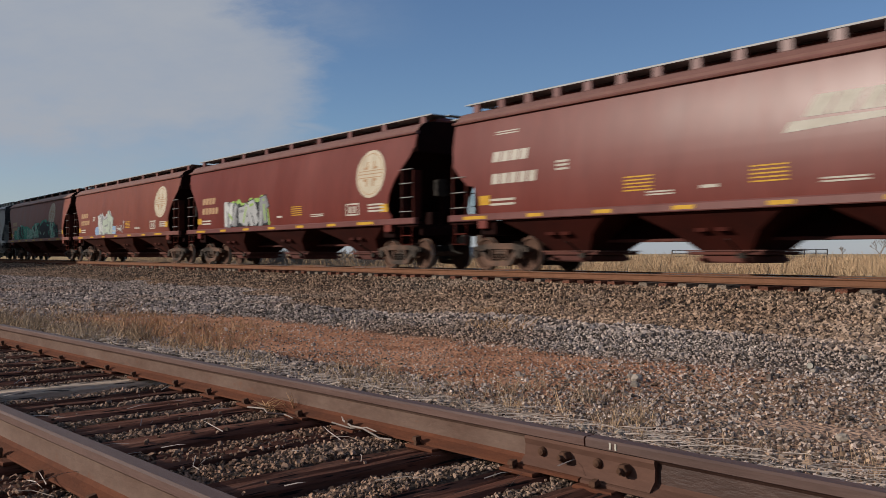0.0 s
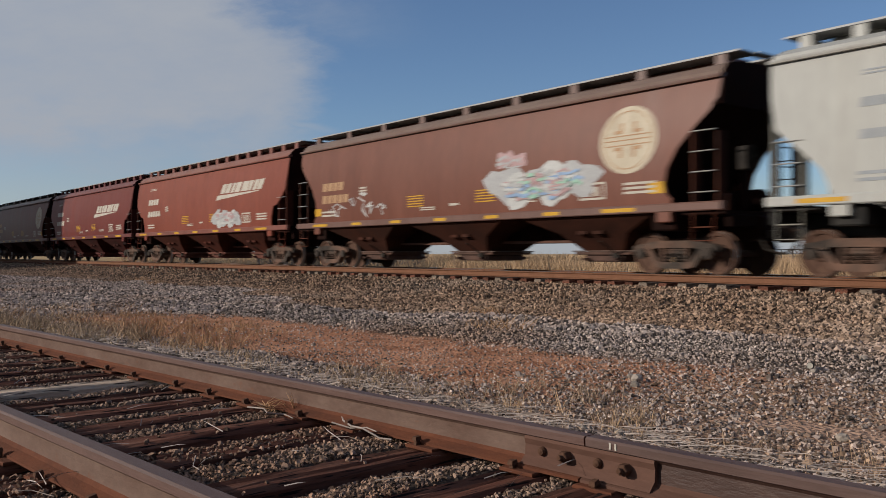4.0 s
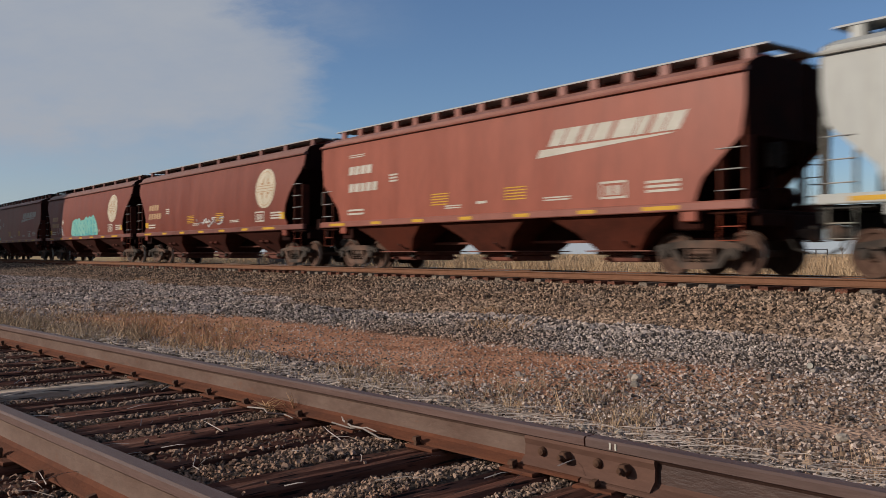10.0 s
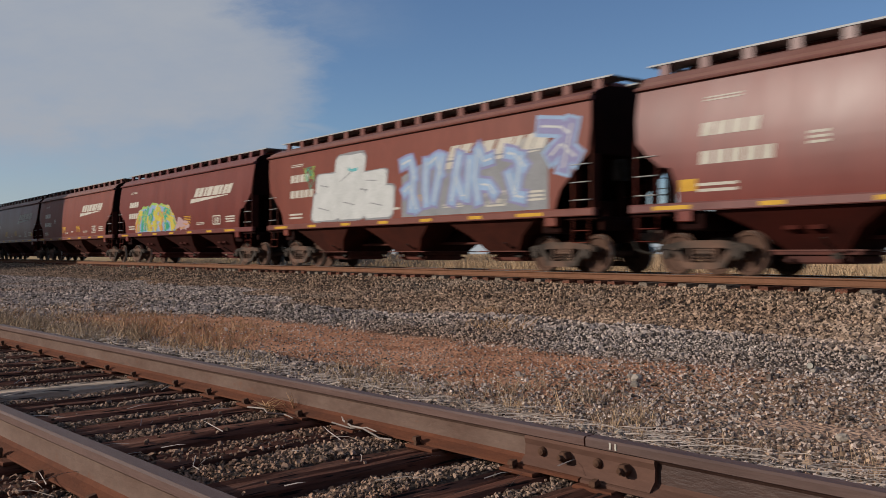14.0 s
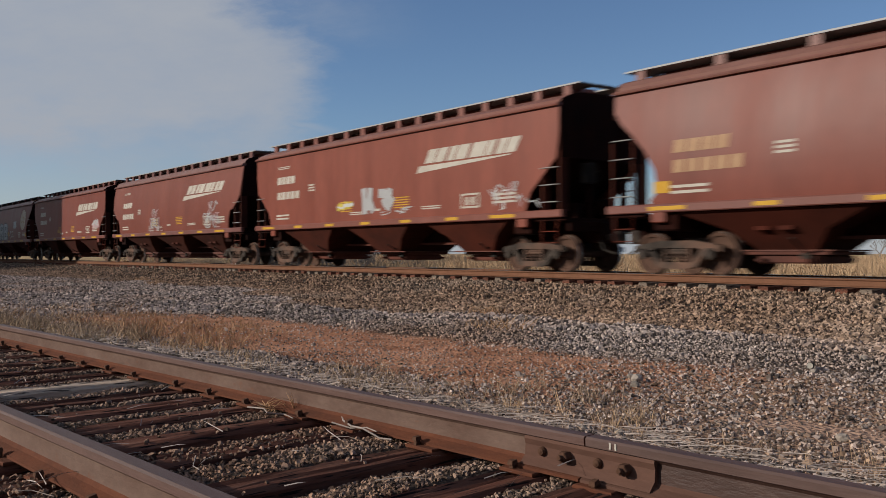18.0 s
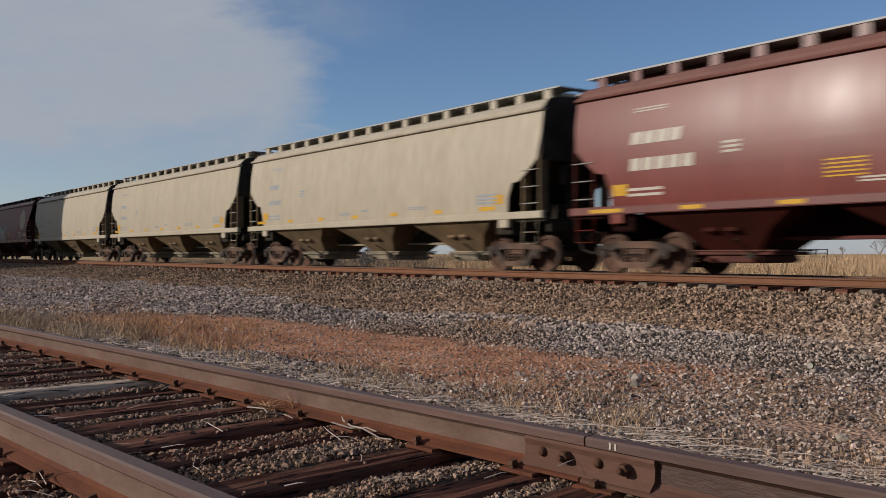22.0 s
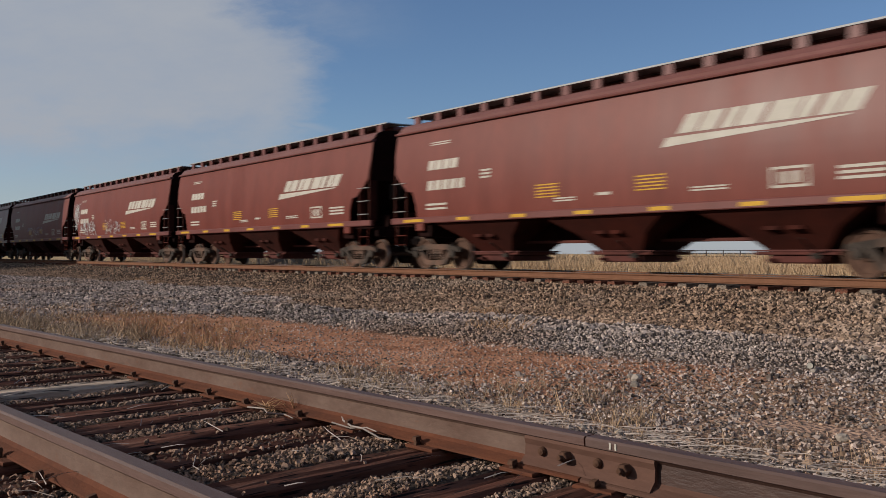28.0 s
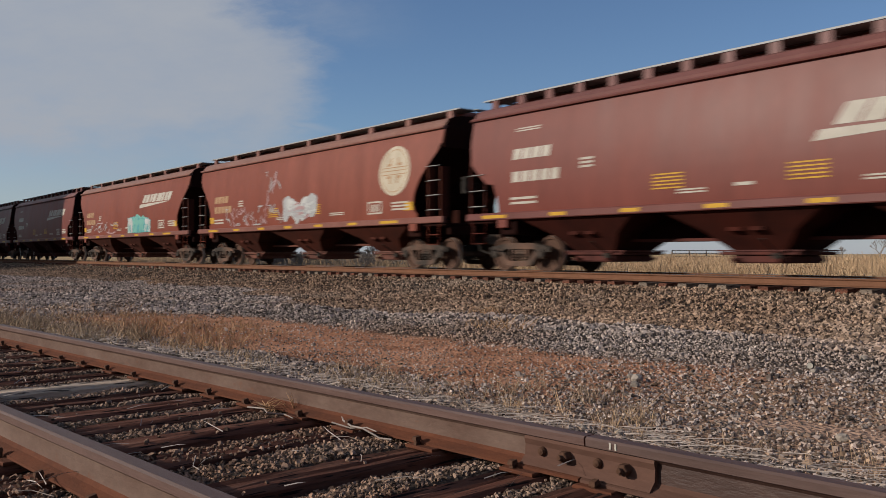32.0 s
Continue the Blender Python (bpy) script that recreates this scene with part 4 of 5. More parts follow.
def hopper(kind, colour, gloss, name="covered_hopper_car"):
    """One covered hopper car, local origin on the rail head at its middle."""
    B = BUILD[kind]
    H, paint = B["half"], M["gloss"] if gloss else M["pale"] if sum(colour) > 0.7 else M["paint"]
    car = new(name)
    W = lambda z: half_width(kind, z)
    light = sum(colour) > 0.7
    # Bays and posts: underside shade worked into a darker body tint.
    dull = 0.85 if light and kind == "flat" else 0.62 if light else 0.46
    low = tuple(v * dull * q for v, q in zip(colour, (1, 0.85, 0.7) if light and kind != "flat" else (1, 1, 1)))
    dusty = colour if light else tuple(v * 0.8 + 0.03 for v in colour)
    roofed = tuple(v * 0.9 + 0.02 for v in colour) if light else tuple(v * 0.62 + d for v, d in zip(colour, (0.085, 0.066, 0.056)))
    yb = 0.95 if kind == "flat" else 0.68
    ym = yb + (1.48 - yb) * 0.53
    # Tint under the painted-in end shade, lifted on light cars.
    end_shade = tuple(v * 1.4 for v in colour) if light else colour

    def p(nm, bm, m, parent=None, label="", c=colour):
        bmesh.ops.recalc_face_normals(bm, faces=bm.faces)
        o = part(nm, bm, m, parent or car, label)
        tint(o, c)
        return o
    # side sheets with their end cut-outs
    zs = sorted({round(z, 3) for z, _ in B["cut"]} | {1.42, 1.5} | set(np.round(np.linspace(1.5, 4.03, 15), 3)))
    nx = 24
    for sgn in (-1, 1):
        outer, inner = [], []
        for z in zs:
            xe = cut_at(kind, z)
            row = [(-xe + 2 * xe * k / nx, sgn * W(z), z) for k in range(nx + 1)]
            outer.append(row)
            inner.append([(q[0], sgn * (W(z) - 0.05), z) for q in row])
        bm = bmesh.new()
        sheet(bm, outer, inner)
        p("side_sheet", bm, paint)
        # eave rail and side sill
        bm = bmesh.new()
        w = W(4.03)
        loft(bm, [[(x, sgn * (w - 0.06), 4.03), (x, sgn * (w + 0.075), 4.045), (x, sgn * (w + 0.085), 4.08), (x, sgn * (w + 0.05), 4.125), (x, sgn * (w - 0.08), 4.13)] for x in (-H - 0.02, H + 0.02)])
        p("eave_rail", bm, M["paint"], c=tuple((u + v) / 2 for u, v in zip(dusty, roofed)))
        bm = bmesh.new()
        w = W(1.45)
        se = H + 0.1
        loft(bm, [[(x, sgn * (w - 0.1), 1.34), (x, sgn * (w + 0.02), 1.34), (x, sgn * (w + 0.035), 1.36), (x, sgn * (w + 0.035), 1.5), (x, sgn * (w + 0.005), 1.53), (x, sgn * (w - 0.1), 1.53)] for x in (-se, se)])
        p("side_sill", bm, paint, c=dusty)
    # roof
    w = W(4.03)
    arc = [(-w + 0.01, 4.1), (-w + 0.06, 4.21), (-1.24, 4.33), (-1.05, 4.4), (-0.8, 4.44), (-0.4, 4.46), (0, 4.47), (0.4, 4.46), (0.8, 4.44), (1.05, 4.4), (1.24, 4.33), (w - 0.06, 4.21), (w - 0.01, 4.1), (w - 0.1, 4.05), (-w + 0.1, 4.05)]
    bm = bmesh.new()
    loft(bm, [[(x, y, z) for y, z in arc] for x in np.linspace(-H, H, 9)])
    p("roof", bm, M["pale"] if light else M["paint"], c=roofed)
    bm = bmesh.new()
    box(bm, -H + 0.5, H - 0.5, -0.34, 0.34, 4.42, 4.65, bev=0.03)
    hatch = p("hatch_trough", bm, paint)
    for k in range(7):
        bm = bmesh.new()
        x0 = -H + 0.55 + k * (2 * H - 1.1) / 7
        box(bm, x0 + 0.03, x0 + (2 * H - 1.1) / 7 - 0.03, -0.4, 0.4, 4.65, 4.71, bev=0.02)
        p("hatch_cover", bm, paint, hatch)
    # running boards on their brackets
    for sgn in (-1, 1):
        bm = bmesh.new()
        y0, y1 = sorted((sgn * 0.3, sgn * 0.98))
        drop = 0.07 if kind == "round" else 0.045
        loft(bm, [[(x, yy, zz - drop) for yy, zz in ((y0, 4.69), (y0 + 0.02, 4.69), (y0 + 0.02, 4.7), (y1 - 0.02, 4.7), (y1 - 0.02, 4.69), (y1, 4.69), (y1, 4.73), (y1 - 0.02, 4.725), (y0 + 0.02, 4.725), (y0, 4.73))] for x in (-H - 0.1, H + 0.1)])
        board = p("running_board", bm, M["galv"], None, "galvanised grating running board")
        bl = 9 if kind == "round" else 16
        for k in range(bl):
            x = -H + 0.35 + k * (2 * H - 0.7) / (bl - 1)
            bm = bmesh.new()
            prism(bm, [(x - 0.13, 4.38), (x + 0.13, 4.38), (x + 0.12, 4.7 - drop), (x - 0.12, 4.7 - drop)], min(sgn * 0.86, sgn * 0.96), max(sgn * 0.86, sgn * 0.96))
            p("bracket", bm, paint, board, c=tuple(v + 0.02 for v in dusty))
    for e in (-1, 1):
        bm = bmesh.new()
        box(bm, *sorted((e * (H - 0.2), e * (H + 0.1))), -0.29, 0.29, 4.66, 4.69)
        p("end_board", bm, M["galv"])
        # end sheet and slope sheet
        bm = bmesh.new()
        zb = 3.5 if kind == "round" else 2.8
        ends = arc[:13] + [(W(zb) - 0.05, zb), (-W(zb) + 0.05, zb)]
        loft(bm, [[(e * (H - 0.06), y, z) for y, z in ends], [(e * (H + 0.015), y, z) for y, z in ends]])
        p("end_sheet", bm, M["shadepaint"], c=end_shade)
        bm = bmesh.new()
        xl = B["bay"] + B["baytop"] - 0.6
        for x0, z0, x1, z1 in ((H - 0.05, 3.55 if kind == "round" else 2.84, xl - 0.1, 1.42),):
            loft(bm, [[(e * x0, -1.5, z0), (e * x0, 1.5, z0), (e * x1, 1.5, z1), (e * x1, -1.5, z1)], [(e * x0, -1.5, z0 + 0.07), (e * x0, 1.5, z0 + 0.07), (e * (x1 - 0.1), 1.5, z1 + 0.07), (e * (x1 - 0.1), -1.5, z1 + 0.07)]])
        p("slope_sheet", bm, M["shadepaint"])
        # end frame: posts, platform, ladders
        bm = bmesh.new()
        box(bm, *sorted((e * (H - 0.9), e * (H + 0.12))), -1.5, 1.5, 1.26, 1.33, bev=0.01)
        p("end_platform", bm, M["shadepaint"])
        for y in (-0.45, 0.45):
            bm = bmesh.new()
            box(bm, *sorted((e * (H - 0.1), e * (H - 0.04))), y - 0.03, y + 0.03, 1.3, 2.85)
            p("end_post", bm, M["shadepaint"])
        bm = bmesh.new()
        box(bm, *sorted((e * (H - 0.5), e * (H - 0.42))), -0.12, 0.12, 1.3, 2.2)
        p("shear_plate", bm, M["shadepaint"])
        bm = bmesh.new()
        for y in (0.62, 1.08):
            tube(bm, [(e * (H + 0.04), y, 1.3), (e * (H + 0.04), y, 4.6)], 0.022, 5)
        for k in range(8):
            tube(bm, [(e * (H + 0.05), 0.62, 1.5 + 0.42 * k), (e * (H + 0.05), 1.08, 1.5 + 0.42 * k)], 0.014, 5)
        p("end_ladder", bm, M["shadepaint"])
        for sgn in (-1, 1):
            y = sgn * (W(2.2) - 0.06)
            bm = bmesh.new()
            deep = 0.26 if e > 0 else 0.05
            yi = sorted((y + sgn * 0.02, y - sgn * deep))
            box(bm, *sorted((e * (H - 0.05), e * (H + 0.0))), *yi, 1.5, 2.95)
            # Both posts take the tint with shade in it.
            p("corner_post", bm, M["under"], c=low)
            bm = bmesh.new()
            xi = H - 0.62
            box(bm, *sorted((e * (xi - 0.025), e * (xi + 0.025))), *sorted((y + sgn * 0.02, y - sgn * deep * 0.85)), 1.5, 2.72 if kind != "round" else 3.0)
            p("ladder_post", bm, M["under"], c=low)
            for k in range(4 if kind == "round" else 3):
                z = 1.72 + 0.42 * k
                bm = bmesh.new()
                tube(bm, [(e * xi, y + sgn * 0.02, z), (e * xi, y + sgn * 0.075, z), (e * (H - 0.05), y + sgn * 0.075, z), (e * (H - 0.05), y + sgn * 0.02, z)], 0.013, 4)
                p("ladder_rung", bm, M["rung"])
            bm = bmesh.new()
            xs = H - 1.35
            box(bm, *sorted((e * (xs - 0.18), e * (xs + 0.18))), y - 0.05, y + 0.07, 1.12, 1.36, bev=0.02)
            p("jacking_pad", bm, paint)
            bm = bmesh.new()
            tube(bm, [(e * (H - 0.62), y, 1.3), (e * (H - 0.62), y + sgn * 0.03, 0.72), (e * (H - 0.1), y + sgn * 0.03, 0.72), (e * (H - 0.1), y, 1.3)], 0.018, 5)
            tube(bm, [(e * (H - 0.62), y + sgn * 0.02, 1.0), (e * (H - 0.1), y + sgn * 0.02, 1.0)], 0.015, 5)
            p("step_stirrup", bm, M["under"])
        bm = bmesh.new()
        box(bm, *sorted((e * (H - 0.6), e * (H + 0.2))), -0.3, 0.3, 0.72, 1.25, bev=0.03)
        box(bm, *sorted((e * (H + 0.05), e * (H + 0.16))), -1.35, 1.35, 1.0, 1.26, bev=0.02)
        p("end_sill", bm, M["shadepaint"])
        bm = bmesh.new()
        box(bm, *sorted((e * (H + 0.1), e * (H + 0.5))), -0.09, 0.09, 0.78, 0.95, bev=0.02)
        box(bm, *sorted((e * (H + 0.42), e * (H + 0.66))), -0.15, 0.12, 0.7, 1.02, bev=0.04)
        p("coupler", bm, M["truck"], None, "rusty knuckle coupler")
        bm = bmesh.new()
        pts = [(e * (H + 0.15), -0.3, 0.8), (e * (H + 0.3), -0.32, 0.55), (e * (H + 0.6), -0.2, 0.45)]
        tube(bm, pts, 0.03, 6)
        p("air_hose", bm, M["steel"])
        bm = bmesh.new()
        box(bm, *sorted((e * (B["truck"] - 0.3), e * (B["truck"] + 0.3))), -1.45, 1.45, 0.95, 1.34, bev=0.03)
        p("body_bolster", bm, M["shadepaint"])
    # brake wheel and reservoir at one end
    bm = bmesh.new()
    for k in range(20):
        a, b = k * math.pi / 10, (k + 1) * math.pi / 10
        tube(bm, [(H + 0.12, -0.55 + 0.26 * math.cos(a), 2.45 + 0.26 * math.sin(a)), (H + 0.12, -0.55 + 0.26 * math.cos(b), 2.45 + 0.26 * math.sin(b))], 0.014, 4)
    for k in range(4):
        a = k * math.pi / 2 + 0.3
        tube(bm, [(H + 0.11, -0.55, 2.45), (H + 0.12, -0.55 + 0.26 * math.cos(a), 2.45 + 0.26 * math.sin(a))], 0.012, 4)
    box(bm, H - 0.1, H + 0.09, -0.72, -0.38, 2.2, 2.7, bev=0.02)
    p("brake_wheel", bm, M["steel"])
    bm = bmesh.new()
    turned(bm, [(0.05, 0.0), (0.22, 0.04), (0.24, 0.1), (0.24, 0.75), (0.22, 0.81), (0.05, 0.85)], 14, axis="X", centre=(H - 1.0, 0.35, 1.62))
    box(bm, H - 0.8, H - 0.45, -0.55, -0.25, 1.33, 1.75, bev=0.03)
    p("air_reservoir", bm, M["shadepaint"])
    # centre sill and discharge bays
    bm = bmesh.new()
    box(bm, -H + 0.5, H - 0.5, -0.28, 0.28, 0.8, 1.35)
    p("centre_sill", bm, M["shadepaint"])
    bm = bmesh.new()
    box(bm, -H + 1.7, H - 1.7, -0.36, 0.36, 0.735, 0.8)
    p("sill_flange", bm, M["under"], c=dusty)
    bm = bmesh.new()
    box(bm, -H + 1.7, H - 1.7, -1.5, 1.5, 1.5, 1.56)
    p("floor_plate", bm, M["shadepaint"])
    for k in (-1, 0, 1):
        xc, t = k * B["bay"], B["baytop"]
        bm = bmesh.new()
        loft(bm, [[(xc - t, -1.5, 1.5), (xc + t, -1.5, 1.5), (xc + t, 1.5, 1.5), (xc - t, 1.5, 1.5)],
                  [(xc - t + 0.06, -1.48, 1.32), (xc + t - 0.06, -1.48, 1.32), (xc + t - 0.06, 1.48, 1.32), (xc - t + 0.06, 1.48, 1.32)],
                  [(xc - 1.08, -ym, 0.94), (xc + 1.08, -ym, 0.94), (xc + 1.08, ym, 0.94), (xc - 1.08, ym, 0.94)],
                  [(xc - 0.6, -yb, 0.5), (xc + 0.6, -yb, 0.5), (xc + 0.6, yb, 0.5), (xc - 0.6, yb, 0.5)]])
        for q in (-0.25, 0.25):
            box(bm, xc + q - 0.16, xc + q + 0.16, -1.2, -1.1, 0.92, 1.0)
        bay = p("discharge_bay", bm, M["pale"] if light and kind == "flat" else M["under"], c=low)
        bm = bmesh.new()
        box(bm, xc - 0.9, xc + 0.9, -0.75, 0.75, 0.43, 0.5, bev=0.01)
        box(bm, xc - 0.62, xc + 0.62, -0.7, 0.7, 0.26, 0.43, bev=0.03)
        for e in (-0.5, 0.5):
            box(bm, xc + e - 0.05, xc + e + 0.05, -0.9, 0.9, 0.3, 0.36)
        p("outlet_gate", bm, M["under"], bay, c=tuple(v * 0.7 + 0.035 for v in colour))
        bm = bmesh.new()
        box(bm, xc - 0.98, xc + 0.98, -yb - 0.08, yb + 0.08, 0.505, 0.535, bev=0.008)
        p("outlet_flange", bm, M["under"], bay, c=tuple(v * 0.8 + 0.07 for v in colour))
        bm = bmesh.new()
        tube(bm, [(xc + 0.45, -1.3, 0.75), (xc + 0.45, -0.7, 0.42)], 0.02, 5)
        turned(bm, [(0.02, -0.82), (0.09, -0.82), (0.09, -0.78), (0.02, -0.78)], 10, centre=(xc + 0.45, 0, 0.4))
        p("gate_crank", bm, M["steel"], bay)
    for k in (-0.5, 0.5):
        bm = bmesh.new()
        box(bm, k * B["bay"] - B["bay"] * 0.42, k * B["bay"] + B["bay"] * 0.42, -0.05, 0.05, 0.8, 0.84)
        p("brake_rod", bm, M["steel"])
    for e in (-1, 1):
        truck_parts(car, e * B["truck"])
    # lettering, as plain bars
    white = M["mark"] if sum(colour) > 0.7 else (M["tan"] if kind == "round" else M["white"])
    tx = -B["half"] + 1.75
    zt = (2.58, 2.16) if kind == "round" else (3.02, 2.46) if kind == "flat" else (2.86, 2.28)
    tall, step = (0.17, 0.2) if light else (0.27, 0.35)
    bm = bmesh.new()
    for k in range(4):
        patch(bm, kind, tx + step * k, tx + step * (k + 0.84), zt[0], zt[0] + tall, slant=0.15)
    p("reporting_mark", bm, white)
    bm = bmesh.new()
    for k in range(5):
        patch(bm, kind, tx + step * k, tx + step * (k + 0.8), zt[1], zt[1] + tall, slant=0.1)
    p("car_number", bm, white)
    w2 = M["mark"] if sum(colour) > 0.7 else M["white"]
    bm = bmesh.new()
    for z in (1.72, 1.84):
        patch(bm, kind, tx - 0.05, tx + 0.9, z, z + 0.06, rows=1)
    p("capacity_stencil", bm, w2)
    if kind != "round":
        bm = bmesh.new()
        for z in (3.58, 3.64):
            patch(bm, kind, tx + 0.05, tx + 0.95, z, z + 0.03, rows=1)
        p("height_stencil", bm, w2)
    for cx, cz, ww, hh, n in ((tx + 2.6, zt[1] + 0.2, 0.42, 0.28, 3), (-1.0 + 0.0, 1.72, 0.7, 0.12, 2), (0.25, 1.8, 0.42, 0.12, 1), (3.1, 1.75, 0.9, 0.12, 2), (B["half"] - 2.0, 1.78, 0.9, 0.3, 3)):
        bm = bmesh.new()
        for k in range(n):
            z = cz + hh * k / n
            patch(bm, kind, cx - ww / 2, cx + ww / 2, z, z + hh / n * 0.55, rows=1)
        p("stencil", bm, w2)
    if sum(colour) < 0.7:
        for cx in (-1.6, 1.6):
            bm = bmesh.new()
            for k in range(5):
                patch(bm, kind, cx - 0.4, cx + 0.4, 1.84 + 0.075 * k, 1.87 + 0.075 * k, rows=1)
            p("warning_stencil", bm, M["yellow"])
        bm = bmesh.new()
        cx = B["half"] - 3.4
        for a, b, c, d in ((-0.4, 0.4, 0, 0.05), (-0.4, 0.4, 0.35, 0.4), (-0.4, -0.35, 0.05, 0.35), (0.35, 0.4, 0.05, 0.35), (-0.2, -0.05, 0.08, 0.3), (0.05, 0.2, 0.08, 0.3)):
            patch(bm, kind, cx + a, cx + b, 1.7 + c, 1.7 + d, rows=1)
        p("inspection_stencil", bm, w2)
    # yellow reflectors on the sill
    ws = W(1.45) + 0.039
    for k in range(7):
        bm = bmesh.new()
        x = -7.0 + k * 2.25
        ln = 0.42 if 0 < k < 6 else 0.75
        if light and kind == "stepped":
            patch(bm, kind, x - ln * 0.7, x + ln * 0.2, 1.6, 1.7, rows=1)
        else:
            box(bm, x - ln, x + ln * 0.3, -ws, -ws + 0.003, 1.385, 1.47)
        p("reflector", bm, M["yellow"])
    if kind == "round" or gloss or (kind == "stepped" and light):
        for x in (-H + 1.45, H - 1.55):
            bm = bmesh.new()
            patch(bm, kind, x - 0.2, x + 0.22, 1.75, 2.0, rows=1)
            p("yellow_square", bm, M["yellow"])
    return car


def device(kind, car, emblem, x, z):
    """The painted device: a round emblem about (x, z), or slanted bars over a wedge whose tip is at (x, z)."""
    def p(nm, bm, m, parent=None, label=""):
        bmesh.ops.recalc_face_normals(bm, faces=bm.faces)
        return part(nm, bm, m, parent or car, label)
    if emblem == "cross":
        bm = bmesh.new()
        cx, cz, R = x, z, 0.76
        n = 40
        def ring(lift, r0, r1, steps):
            rings = [[bm.verts.new(conform(kind, cx + 1.1 * R * q * math.cos(2 * math.pi * i / n), cz + R * q * math.sin(2 * math.pi * i / n), lift)) for i in range(n)] for q in np.linspace(r0, r1, steps)]
            for a, b in zip(rings, rings[1:]):
                for i in range(n):
                    bm.faces.new((a[i], a[(i + 1) % n], b[(i + 1) % n], b[i]))
        ring(0.006, 0.02, 1.0, 8)
        o = p("round_emblem", bm, M["cream"], None, "faded cream round emblem with a cross")
        bm = bmesh.new()
        ring(0.011, 0.84, 0.87, 2)
        p("emblem_ring", bm, M["tan"], o)
        for sx in (-1, 1):
            for sz_ in (-1, 1):
                bm = bmesh.new()
                for a, b, c, d in ((0.2, 0.5, 0.2, 0.3), (0.2, 0.3, 0.3, 0.52)):
                    xa, xb = sorted((cx + sx * a * R, cx + sx * b * R))
                    za, zb = sorted((cz + sz_ * c * R, cz + sz_ * d * R))
                    patch(bm, kind, xa, xb, za, zb, 0.012, rows=2)
                p("emblem_corner", bm, M["tan"], o)
        for a in (-0.15, 0.0, 0.13):
            bm = bmesh.new()
            patch(bm, kind, cx - R * 0.86, cx + R * 0.86, cz + a * R - 0.012, cz + a * R + 0.012, 0.012, rows=1)
            p("emblem_bar", bm, M["tan"], o)
    elif emblem == "swoosh":
        bm = bmesh.new()
        x0 = x + 0.28
        zl, zh = z + 0.26, z + 0.65
        xx = x0 + 0.12
        for wd, gap in ((0.42, 0.06), (0.44, 0.12), (0.3, 0.06), (0.5, 0.12), (0.62, 0.05), (0.3, 0.12), (0.34, 0.05), (0.42, 0.0)):
            patch(bm, kind, xx, xx + wd, zl, zh, slant=0.62)
            xx += wd + gap
        patch(bm, kind, x0 - 0.28, x0 + 3.75, z, z + 0.2, 0.006, slant=0.62, rows=2, z0r=z + 0.2, z1r=z + 0.225)
        p("company_logo", bm, M["white"], None, "white slanted logo shapes over a tapering stripe")


GLYPHS = {
    "S": [[(0.9, 0.88), (0.5, 1), (0.1, 0.85), (0.12, 0.6), (0.5, 0.5), (0.9, 0.38), (0.88, 0.12), (0.5, 0), (0.08, 0.12)]],
    "O": [[(0.5, 1), (0.1, 0.85), (0.05, 0.5), (0.1, 0.15), (0.5, 0), (0.9, 0.15), (0.95, 0.5), (0.9, 0.85), (0.5, 1)]],
    "R": [[(0.1, 0), (0.1, 1)], [(0.1, 1), (0.75, 0.98), (0.9, 0.75), (0.7, 0.52), (0.1, 0.5)], [(0.5, 0.5), (0.95, 0)]],
    "B": [[(0.1, 0), (0.1, 1)], [(0.1, 1), (0.75, 0.97), (0.85, 0.75), (0.65, 0.52), (0.1, 0.5)], [(0.65, 0.52), (0.95, 0.3), (0.8, 0.03), (0.1, 0)]],
}


def wild(rng):
    """Crossing bars of an unreadable sprayed shape, in a unit square."""
    U = rng.uniform
    a = [(U(0, 0.25), U(0, 0.1)), (U(0, 0.35), U(0.4, 0.6)), (U(0, 0.5), U(0.85, 1.05))]
    b = [(U(0.1, 0.4), U(0.75, 1)), (U(0.5, 0.8), U(0.6, 1.05)), (U(0.8, 1.1), U(0.3, 0.8))]
    c = [(U(0.1, 0.5), U(0.25, 0.6)), (U(0.5, 0.8), U(0.1, 0.5)), (U(0.8, 1.15), U(-0.02, 0.25))]
    d = [(U(0.6, 1), U(0, 0.2)), (U(0.5, 1.1), U(0.7, 1.1))]
    return rng.sample([a, b, c, d], 3)


def stroke(bm, kind, pts, w, lift, mi):
    """A thick sprayed line along points of the side sheet."""
    fine = []
    for (xa, za), (xb, zb) in zip(pts, pts[1:]):
        n = max(1, int(math.hypot(xb - xa, zb - za) / 0.16))
        fine += [(xa + (xb - xa) * k / n, za + (zb - za) * k / n) for k in range(n)]
    fine.append(pts[-1])
    prev = None
    for k, (x, z) in enumerate(fine):
        (xa, za), (xb, zb) = fine[max(0, k - 1)], fine[min(len(fine) - 1, k + 1)]
        dx, dz = xb - xa, zb - za
        ln = math.hypot(dx, dz) or 1
        nx, nz = -dz / ln * w / 2, dx / ln * w / 2
        if k == 0:
            x, z = x - dx / ln * w * 0.4, z - dz / ln * w * 0.4
        if k == len(fine) - 1:
            x, z = x + dx / ln * w * 0.4, z + dz / ln * w * 0.4
        zl = lambda q: max(1.54, min(4.0, q))
        cur = (bm.verts.new(conform(kind, x + nx, zl(z + nz), lift)), bm.verts.new(conform(kind, x - nx, zl(z - nz), lift)))
        if prev:
            bm.faces.new((prev[0], prev[1], cur[1], cur[0])).material_index = mi
        prev = cur


